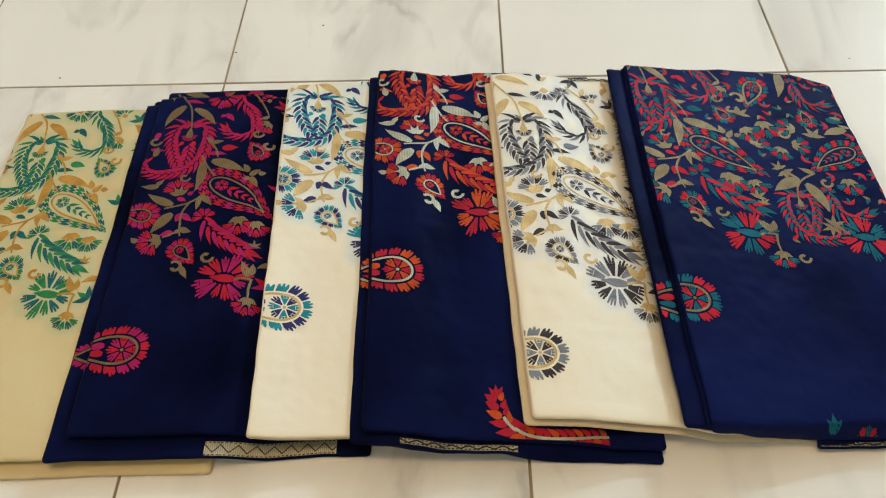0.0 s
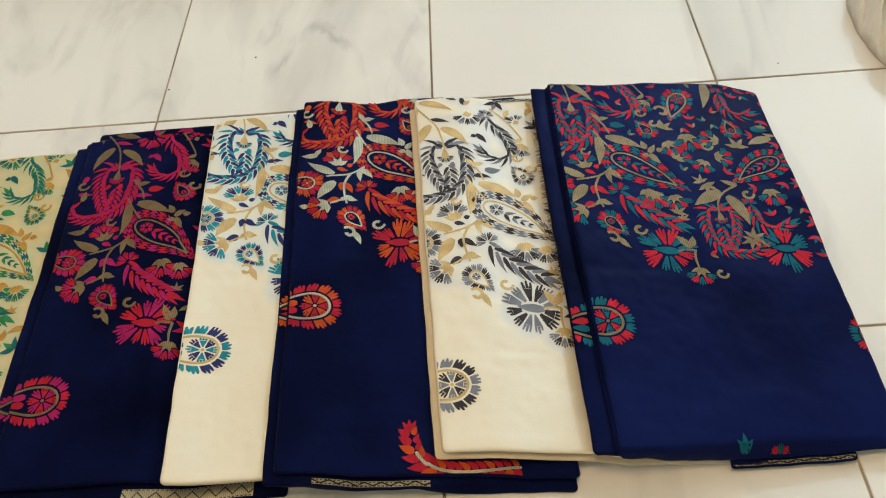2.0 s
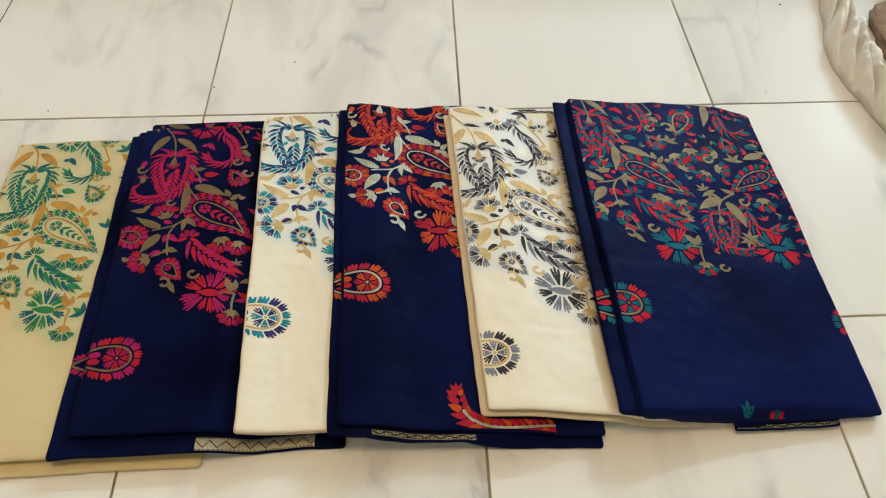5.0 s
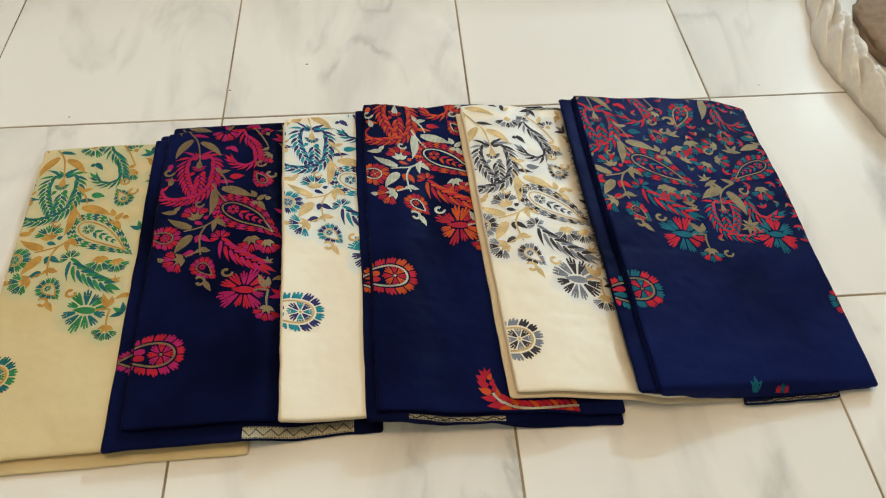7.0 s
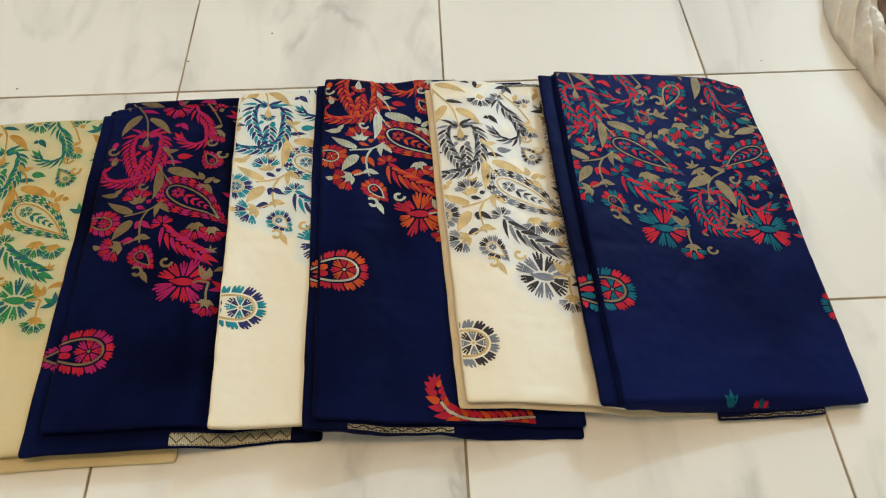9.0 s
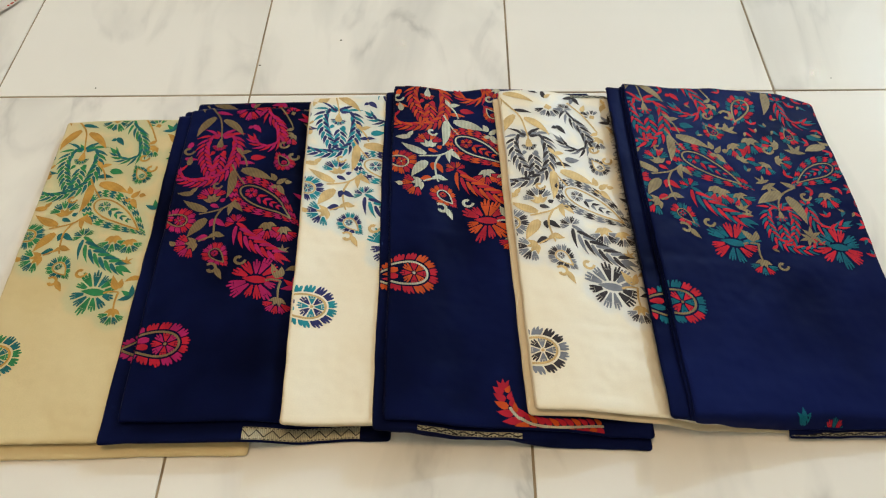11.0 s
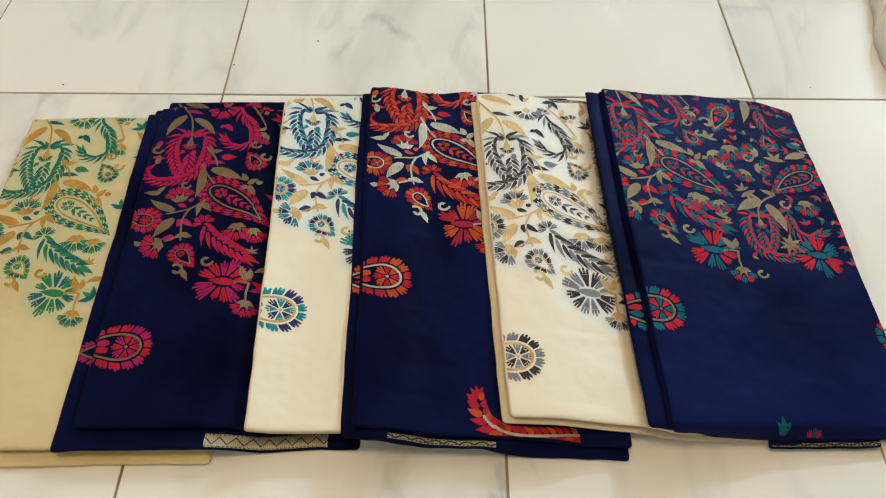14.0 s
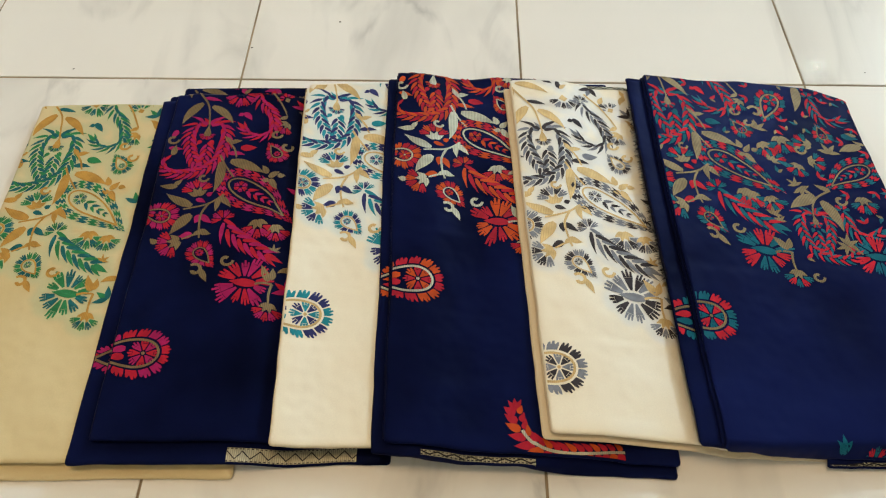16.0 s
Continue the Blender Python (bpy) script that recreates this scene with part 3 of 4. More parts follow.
def pallu_design_wide():
    """The whole end-piece, seen where the cloth is open to its far edge."""
    d = near_half()
    loop(d, 0.1826, 0.1053, 116, 0.025)
    leaf(d, 0.2288, 0.0588, 88, 0.052, 0.011, "g", 30)
    plume(d, 0.019, [(0.2441, 0.0760), (0.2449, 0.0983), (0.2492, 0.1144), (0.2621, 0.1209), (0.2758, 0.1157)])
    medal(d, 0.2435, 0.1472, -100, 0.019)
    floret(d, 0.1827, 0.1669, 85, 0.022)
    floret(d, 0.1569, 0.1796, 60, 0.018)
    floret(d, 0.1643, 0.2010, -40, 0.016)
    curl(d, 0.2037, 0.1798, 0, 0.008)
    curl(d, 0.1616, 0.1170, 200, 0.010)
    floret(d, 0.2158, 0.1691, 200, 0.018)
    floret(d, 0.2159, 0.1987, 10, 0.017)
    floret(d, 0.1921, 0.2104, 120, 0.016)
    sprig(d, 0.2424, 0.1834, -80, 0.023)
    sprig(d, 0.1566, 0.1499, -70, 0.020)
    leaf(d, 0.2710, 0.1473, 0, 0.022, 0.009, "a", 0)
    leaf(d, 0.2911, 0.1448, 200, 0.014, 0.005, "g", 0)
    leaf(d, 0.2909, 0.1641, 168, 0.036, 0.011, "g", -25)
    scallop(d, 0.2568, 0.2185, 152, 0.035, -1)
    sprig(d, 0.1842, 0.2449, 60, 0.020)
    sprig(d, 0.1804, 0.2415, 250, 0.016)
    leaf(d, 0.2003, 0.2573, 160, 0.043, 0.0130, "g", -22)
    leaf(d, 0.2058, 0.2635, 58, 0.048, 0.0125, "g", 30)
    leaf(d, 0.2223, 0.2462, 200, 0.020, 0.0060, "g", 10)
    stem(d, [(0.2223, 0.2462), (0.2035, 0.2572), (0.1934, 0.2708), (0.1886, 0.2890)])
    curl(d, 0.2314, 0.2611, 0, 0.008)
    floret(d, 0.1154, 0.2577, 75, 0.018)
    sprig(d, 0.1433, 0.2894, -60, 0.016)
    leafy(d, 0.1893, 0.3000, 0.0180, -1)
    fan(d, 0.2531, 0.3429, 5, 0.031, 12, 352)
    sprig(d, 0.2194, 0.3276, -50, 0.020)
    sprig(d, 0.2178, 0.3297, 130, 0.018)
    stem(d, [(0.2194, 0.3276), (0.2262, 0.3320), (0.2351, 0.3406)])
    floret(d, 0.2608, 0.2608, 85, 0.019)
    plume(d, 0.019, [(0.2289, 0.2741), (0.2317, 0.3011), (0.2469, 0.3152), (0.2701, 0.3064)])
    curl(d, 0.1706, 0.3762, 0, 0.007)
    fill_gaps(d, 0.30, 0.0125, 9, 0.05, 0.045)
    return d


# ---------------------------------------------------------------- folded saris
GX, GY = np.arange(-0.85, 0.65, 0.004), np.arange(-0.70, 0.06, 0.004)
XX, YY = np.meshgrid(GX, GY)
HEIGHT = np.zeros_like(XX)


def blur(a, n):
    k = np.ones(n) / n
    a = np.apply_along_axis(lambda r: np.convolve(np.pad(r, n // 2, mode="edge"), k, "valid")[: a.shape[1]], 1, a)
    return a


def spread(a, n):
    """The greatest height within n cells to either side."""
    out = a.copy()
    for k in range(1, n // 2 + 3):
        out[:, k:] = np.maximum(out[:, k:], a[:, :-k])
        out[:, :-k] = np.maximum(out[:, :-k], a[:, k:])
    return out


def sample(grid, x, y):
    fx = np.clip((x - GX[0]) / 0.004, 0, len(GX) - 2)
    fy = np.clip((y - GY[0]) / 0.004, 0, len(GY) - 2)
    i, j = int(fx), int(fy)
    a, b = fx - i, fy - j
    return (grid[j, i] * (1 - a) + grid[j, i + 1] * a) * (1 - b) + (grid[j + 1, i] * (1 - a) + grid[j + 1, i + 1] * a) * b


class Cloth:
    """One folded sari: where it lies, how it is stacked, and its surface."""

    def __init__(self, seed, top, foot, width, thick, soft=11, sag=0.0, skew=0.0):
        self.skew = skew
        self.sag = sag
        self.o, f = Vector(top), Vector(foot)
        self.v = (f - self.o).normalized()
        self.u = Vector((-self.v.y, self.v.x))
        self.long, self.width, self.thick, self.seed = (f - self.o).length, width, thick, seed * 7.3
        us = (XX - self.o.x) * self.u.x + (YY - self.o.y) * self.u.y
        vs = (XX - self.o.x) * self.v.x + (YY - self.o.y) * self.v.y
        inside = (us > -0.022) & (us < width) & (vs > -0.004) & (vs < self.long + 0.02)
        global HEIGHT
        self.base = blur(blur(spread(HEIGHT, soft), soft), 5)
        HEIGHT = np.where(inside, self.base + thick + 0.0006, HEIGHT)

    def flat(self, u, v):
        w = 0.0030 * noise.noise((v * 7, self.seed, 0.3 if u < self.width * 0.5 else 7.3)) + 0.0009 * noise.noise((v * 38, self.seed, 1.7))
        v = v + self.sag * (u / self.width) ** 2 * (1 - v / self.long) ** 3 + self.skew * (u / self.width) * (max(v, 0) / self.long) ** 4
        if self.sag > 0.005:
            v += 0.022 * max(0, (u / self.width - 0.80) / 0.20) ** 2 * max(0, 1 - v / self.long) ** 8
        p = self.o + self.u * (u + w) + self.v * (v + 0.0026 * noise.noise((u * 9, self.seed, 4.1)) + 0.0009 * noise.noise((u * 41, self.seed, 2.2 + 3 * round(v / self.long))))
        return p.x, p.y

    def wrinkle(self, u, v):
        return (0.0021 * noise.noise((u * 9, v * 6, self.seed)) + 0.0005 * noise.noise((u * 30 + v * 9, v * 17, self.seed + 3))
                + 0.0007 * noise.noise((u * 7, v * 46, self.seed + 6)) * max(0.2, 1 - max(0, v - 0.25) * 8))

    def rounded(self, lay, u, v, c=0.0045):
        """The plan place with the corners of the fold rounded off."""
        u0, u1, v0, v1 = lay[:4]
        du, dv = min(u - u0, u1 - u), min(v - v0, v1 - v)
        if du < c and dv < c:
            a, b = 1 - du / c, 1 - dv / c
            k = max(a, b) / math.hypot(a, b)
            du, dv = c * (1 - a * k), c * (1 - b * k)
            u = u0 + du if u - u0 < u1 - u else u1 - du
            v = v0 + dv if v - v0 < v1 - v else v1 - dv
        return u, v

    def layer_z(self, lay, u, v, up):
        u0, u1, v0, v1, lo, th = lay
        r = th * 0.75

        def e(dist):
            return math.sqrt(max(0.0, 1 - (1 - min(max(dist, 0) / r, 1)) ** 2))

        f = e(u - u0) * e(u1 - u) * e(v - v0) * e(v1 - v)
        x, y = self.flat(*self.rounded(lay, u, v))
        z = sample(self.base, x, y) + lo + th / 2 + up * th / 2 * f + self.wrinkle(u, v) * min(1, lo / 0.004)
        return x, y, z


def edge_steps(a, b, r, step):
    inner = [r * k for k in (0, 0.06, 0.2, 0.45, 1.0)]
    m = max(2, int((b - a - 2 * r) / step))
    return [a + k for k in inner] + [a + r + (b - a - 2 * r) * k / m for k in range(1, m)] + [b - k for k in reversed(inner)]


def layer(cloth, name, lay, mat, parent, step=0.006, label=""):
    u0, u1, v0, v1, lo, th = lay
    us, vs = edge_steps(u0, u1, th * 0.75, step), edge_steps(v0, v1, th * 0.75, step)
    nu, nv = len(us), len(vs)
    verts = [cloth.layer_z(lay, u, v, 1) for v in vs for u in us] + [cloth.layer_z(lay, u, v, -1) for v in vs for u in us]
    n = nu * nv
    low = lambda j, i: j * nu + i + (n if 0 < i < nu - 1 and 0 < j < nv - 1 else 0)
    faces = []
    for j in range(nv - 1):
        for i in range(nu - 1):
            faces.append((j * nu + i, (j + 1) * nu + i, (j + 1) * nu + i + 1, j * nu + i + 1))
            faces.append((low(j, i), low(j, i + 1), low(j + 1, i + 1), low(j + 1, i)))
    ob = mesh_object(name, verts, faces, [mat], parent, label)
    return ob, us, vs


def clip(poly, k, limit, sign):
    out = []
    for a, b in zip(poly, poly[1:] + poly[:1]):
        da, db = sign * (a[k] - limit), sign * (b[k] - limit)
        if da >= 0:
            out.append(a)
        if da * db < 0:
            t = da / (da - db)
            out.append(tuple(a[c] + (b[c] - a[c]) * t for c in (0, 1)))
    return out


def weave(cloth, lay, design, off, palette, parent, right):
    """Lays the motifs on the top fold, cut at its edges."""
    a, b, g, ground = palette
    slots = {"a": 0, "b": 1, "g": 2}
    mats = [a, b, g]
    for nth, (name, quads) in enumerate(design):
        verts, faces, index, known = [], [], [], {}
        for col, q in quads:
            q = [(p[0] + off[0], p[1] + off[1]) for p in q]
            for k, limit, sign in ((0, lay[0] + 0.002, 1), (0, right, -1), (1, lay[2] + 0.004, 1), (1, lay[3] - 0.002, -1)):
                q = clip(q, k, limit, sign)
                if len(q) < 3:
                    break
            if len(q) < 3:
                continue
            lift = {"a": 0.00036, "b": 0.00041, "g": 0.00046}[col] + (nth % 10) * 0.000004
            ids = []
            for p in q:
                key = (round(p[0], 6), round(p[1], 6), col)
                if key not in known:
                    x, y, z = cloth.layer_z(lay, p[0], p[1], 1)
                    known[key] = len(verts)
                    verts.append((x, y, z + lift))
                if known[key] not in ids:
                    ids.append(known[key])
            if len(ids) < 3:
                continue
            turn = sum(verts[a][0] * verts[b][1] - verts[b][0] * verts[a][1] for a, b in zip(ids, ids[1:] + ids[:1]))
            faces.append(ids if turn > 0 else ids[::-1])
            index.append(slots[col])
        if faces:
            made = mesh_object(name, verts, faces, mats, parent, "", index)
            if name == "filler_weave":
                tagged(made, kind="stuff")


def tint_ground(ob, us, vs, design, off):
    """Marks where the coloured wefts run behind the motifs, which tints the ground there."""
    pts = np.array([[sum(p[0] for p in q) / len(q) + off[0], sum(p[1] for p in q) / len(q) + off[1]] for _, quads in design for col, q in quads if col != "g"])
    u, v = np.meshgrid(us, vs)
    cells = np.c_[u.ravel(), v.ravel()]
    near = np.full(len(cells), 9.0)
    for k in range(0, len(pts), 400):
        d = np.sqrt(((cells[:, None] - pts[None, k:k + 400]) ** 2).sum(-1)).min(1)
        near = np.minimum(near, d)
    f = np.clip((0.0125 - near) / 0.007, 0, 1)
    attr = ob.data.attributes.new("weft", "FLOAT", "POINT")
    attr.data.foreach_set("value", np.r_[f, f * 0].astype(np.float32))


def zari_border(cloth, lay, u0, u1, v0, v1, parent):
    """A gold border with a dark zigzag on an under-fold that peeps out."""
    verts, faces, index = [], [], []

    def add(q, mat, lift):
        first = len(verts)
        for u, v in q:
            x, y, z = cloth.layer_z(lay, u, v, 1)
            verts.append((x, y, z + lift))
        faces.append(list(range(first, first + 4))[::-1])
        index.append(mat)

    m = int((u1 - u0) / 0.004)
    for k in range(m):
        a, b = u0 + (u1 - u0) * k / m, u0 + (u1 - u0) * (k + 1) / m
        for j in range(3):
            c, e = v0 + (v1 - v0) * j / 3, v0 + (v1 - v0) * (j + 1) / 3
            add([(a, c), (b, c), (b, e), (a, e)], 0, 0.0004)
        lo, hi = v0 + (v1 - v0) * 0.22, v0 + (v1 - v0) * 0.78
        s, t = ((lo, hi), (hi, lo))[(k // 2) % 2]
        f = (k % 2) / 2
        p, q = s + (t - s) * f, s + (t - s) * (f + 0.5)
        add([(a, p - 0.0007), (b, q - 0.0007), (b, q + 0.0007), (a, p + 0.0007)], 1, 0.0008)
    for v in (v0 + 0.0006, v1 - 0.0012):
        for k in range(m):
            a, b = u0 + (u1 - u0) * k / m, u0 + (u1 - u0) * (k + 0.5) / m
            add([(a, v), (b, v), (b, v + 0.0009), (a, v + 0.0009)], 1, 0.0008)
    mesh_object("zari_border", verts, faces, [SILVER, BLACK_THREAD], parent, "gold zari border with a dark zigzag", index)


def frayed_edge(cloth, lay, v0, v1, parent):
    """Loose black threads along the selvedge."""
    verts, faces = [], []
    for k in range(190):
        v = v0 + (v1 - v0) * (k + random.random()) / 190
        x, y, z = cloth.layer_z(lay, lay[0] + 0.002, v, 1)
        a, ln = cloth.u * -1 + cloth.v * random.uniform(-0.6, 0.6), random.uniform(0.004, 0.009)
        first = len(verts)
        for t in (0, 0.5, 1):
            w = 0.00045 * (1 - 0.6 * t)
            px, py, pz = x + a.x * ln * t, y + a.y * ln * t, z - 0.003 * t * t * random.uniform(0.2, 1.2) + 0.0004
            verts.extend([(px, py - w, pz), (px, py + w, pz), (px, py, pz + w)])
        for q in (0, 3):
            for i in range(3):
                b, c = first + q + i, first + q + (i + 1) % 3
                faces.append((b, c, c + 3, b + 3))
    ob = mesh_object("frayed_selvedge", verts, faces, [BLACK_THREAD], parent, "frayed black threads")
    tagged(ob, kind="stuff")


def sari(seed, top, foot, width, thick, mat, side_mat, pal, off, label, strip_out, peep, border=None, right=None, wide=False, foot_motif=None, skew=0.0):
    """One folded sari of three stacked folds with its woven motifs."""
    cloth = Cloth(seed, top, foot, width, thick, 31 if wide else 11, 0.008 if wide else 0.004, skew)
    ob = root("folded_sari", (0, 0, 0), label, "sari", "folded saris in a row")
    L, t = cloth.long, thick
    low = (-strip_out, width - 0.004, 0.006, L + peep, 0.0, t * 0.36)
    mid = (-strip_out * 0.12, width, 0.003, L - 0.002, t * 0.35, t * 0.31)
    top_lay = (0.0, width - 0.002, 0.0, L, t * 0.64, t * 0.36)
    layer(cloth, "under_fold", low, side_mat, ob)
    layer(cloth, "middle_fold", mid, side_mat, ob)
    sheet, us, vs = layer(cloth, "top_fold", top_lay, mat, ob, 0.004)
    right = right or width - 0.003
    weave(cloth, top_lay, pallu_design_wide() if wide else pallu_design(), off, PALETTES[pal], ob, right)
    field = []
    butta(field, 0.022 + off[0] + (0.008 if wide else 0), 0.4285 + off[1] + (0.007 if wide else 0))
    if foot_motif:
        great_motif(field, *foot_motif)
    if wide:
        butta(field, 0.296, 0.398, 1, 0.026)
        field.append(("bud_motif", [q for k in (-38, 0, 38) for q in blade(0.122, L - 0.003, 270 + k, 0.016 - 0.0001 * abs(k), 0.006, "a", 0, 0.62)]))
        floret(field, 0.160, L + 0.004, 270, 0.012)
    weave(cloth, top_lay, field, (0, 0), PALETTES[pal], ob, right)
    if PALETTES[pal][3]:
        tint_ground(sheet, us, vs, pallu_design(), off)
    if strip_out > 0.01:
        weave(cloth, mid, field, (0, 0), PALETTES[pal], ob, -0.001)
        weave(cloth, low, field, (0, 0), PALETTES[pal], ob, mid[0] - 0.001)
    if pal == "grey":
        zari_border(cloth, top_lay, 0.105, 0.170, 0.002, 0.008, ob)
    if wide:
        frayed_edge(cloth, low, 0.06, 0.33, ob)
    if wide:
        low = (border[0] - 0.002, border[1] + 0.002, L - 0.06, L + 0.007, t * 0.36, t * 0.20)
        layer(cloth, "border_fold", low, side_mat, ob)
        peep = 0.007
    if border:
        zari_border(cloth, low, *border, L + peep * 0.20, L + peep - 0.002, ob)
    return cloth


sari(1, (-0.656, -0.071), (-0.640, -0.564), 0.334, 0.0160, CREAM, CREAM, "green", (-0.002, -0.0410),
     "cream yellow silk sari with green and gold brocade", 0.0, 0.014)
sari(2, (-0.4674, -0.034), (-0.449, -0.543), 0.300, 0.0150, NAVY_SHADED, NAVY_SHADED, "magenta", (0.0095, -0.0127),
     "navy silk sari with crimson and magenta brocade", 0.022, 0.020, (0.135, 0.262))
sari(3, (-0.292, -0.039), (-0.269, -0.547), 0.300, 0.0145, IVORY, IVORY_SIDE, "teal", (-0.002, -0.064),
     "ivory silk sari with teal and indigo brocade", 0.003, -0.002)
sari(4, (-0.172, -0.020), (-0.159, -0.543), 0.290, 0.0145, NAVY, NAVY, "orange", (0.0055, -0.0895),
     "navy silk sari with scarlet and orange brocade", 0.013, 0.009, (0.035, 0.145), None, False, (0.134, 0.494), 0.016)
sari(5, (-0.0233, -0.043), (0.0023, -0.530), 0.310, 0.0145, IVORY_GREY, IVORY_SIDE, "grey", (-0.0095, -0.0090),
     "ivory silk sari with grey and black brocade", 0.008, 0.003, None, None, False, None, 0.026)
# Under-folds in the darker navy: shade on the stack's side, put in as colour.
sari(6, (0.157, -0.025), (0.1650, -0.544), 0.284, 0.0155, NAVY, NAVY_SHADED, "red_teal", (-0.0175, -0.0585),
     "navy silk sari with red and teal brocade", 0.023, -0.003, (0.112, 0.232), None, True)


# ---------------------------------------------------------------- tiles last but for small things
def lay_tiles():
    n = 0
    for i in range(-8, 8):
        for j in range(-6, 12):
            ob = new("tile", tile_mesh)
            ob.location = ((i + 0.5) * TILE_SIZE, (j + 0.5) * TILE_SIZE, 0.0)
            ob.rotation_euler = (0, 0, math.pi * (n % 2))
            ob.parent = floor
            n += 1


lay_tiles()


# ---------------------------------------------------------------- things beside the saris
NEWSPRINT = rough_mat("newsprint", (0.46, 0.38, 0.28), (0.38, 0.31, 0.23), 30.0, 0.85)
NEWS_PALE = rough_mat("newsprint_pale", (0.66, 0.63, 0.55), (0.58, 0.55, 0.47), 24.0, 0.85)
NEWS_PINK = rough_mat("newsprint_red_tint", (0.42, 0.20, 0.15), (0.52, 0.36, 0.28), 60.0, 0.85)
INK = rough_mat("grey_ink", (0.12, 0.115, 0.11), (0.24, 0.22, 0.20), 80.0, 0.8)
INK_BLUE = rough_mat("blue_ink", (0.05, 0.05, 0.13), (0.10, 0.10, 0.2), 50.0, 0.8)
INK_RED = rough_mat("red_marker", (0.45, 0.04, 0.02), (0.55, 0.07, 0.04), 50.0, 0.7)
TAPE = rough_mat("white_plastic_tape", (0.74, 0.70, 0.66), (0.66, 0.60, 0.56), 60.0, 0.3, 0.1)
WHITE_CLOTH = rough_mat("white_cotton", (0.86, 0.82, 0.75), (0.80, 0.76, 0.69), 90.0, 0.9, 0.4)
GREY_CLOTH = rough_mat("grey_cotton", (0.68, 0.65, 0.59), (0.56, 0.53, 0.47), 30.0, 0.85, 0.5)
PINK = rough_mat("pink_silk", (0.60, 0.23, 0.22), (0.50, 0.14, 0.14), 22.0, 0.5, 0.4)
GOLD_FOIL = material("gold_foil", (0.62, 0.38, 0.06), 0.3, 0.7)[0]
BAG = rough_mat("dark_green_bag", (0.018, 0.026, 0.018), (0.035, 0.04, 0.028), 20.0, 0.5, 0.5)
BROWN_BAG = rough_mat("brown_sacking", (0.20, 0.13, 0.08), (0.28, 0.19, 0.12), 40.0, 0.9, 0.6)
DIRT = rough_mat("black_dirt", (0.03, 0.025, 0.02), (0.06, 0.05, 0.035), 200.0, 0.9)
FILM, fn, fl, fb = material("clear_plastic_film", (0.95, 0.95, 0.95), 0.08)
fb.inputs["Transmission Weight"].default_value = 1.0
fb.inputs["IOR"].default_value = 1.1


def crumple(bm, amount, scale, seed):
    for v in bm.verts:
        v.co += Vector(noise.noise_vector(v.co * scale + Vector((seed, 0, 0)))) * amount


def grid_box(sx, sy, sz, centre, cuts, bevel, amount, scale, seed):
    """A soft box, cut finely and dented."""
    bm = box(sx, sy, sz, centre, bevel, 3)
    bmesh.ops.subdivide_edges(bm, edges=bm.edges[:], cuts=cuts, use_grid_fill=True)
    crumple(bm, amount, scale, seed)
    return bm


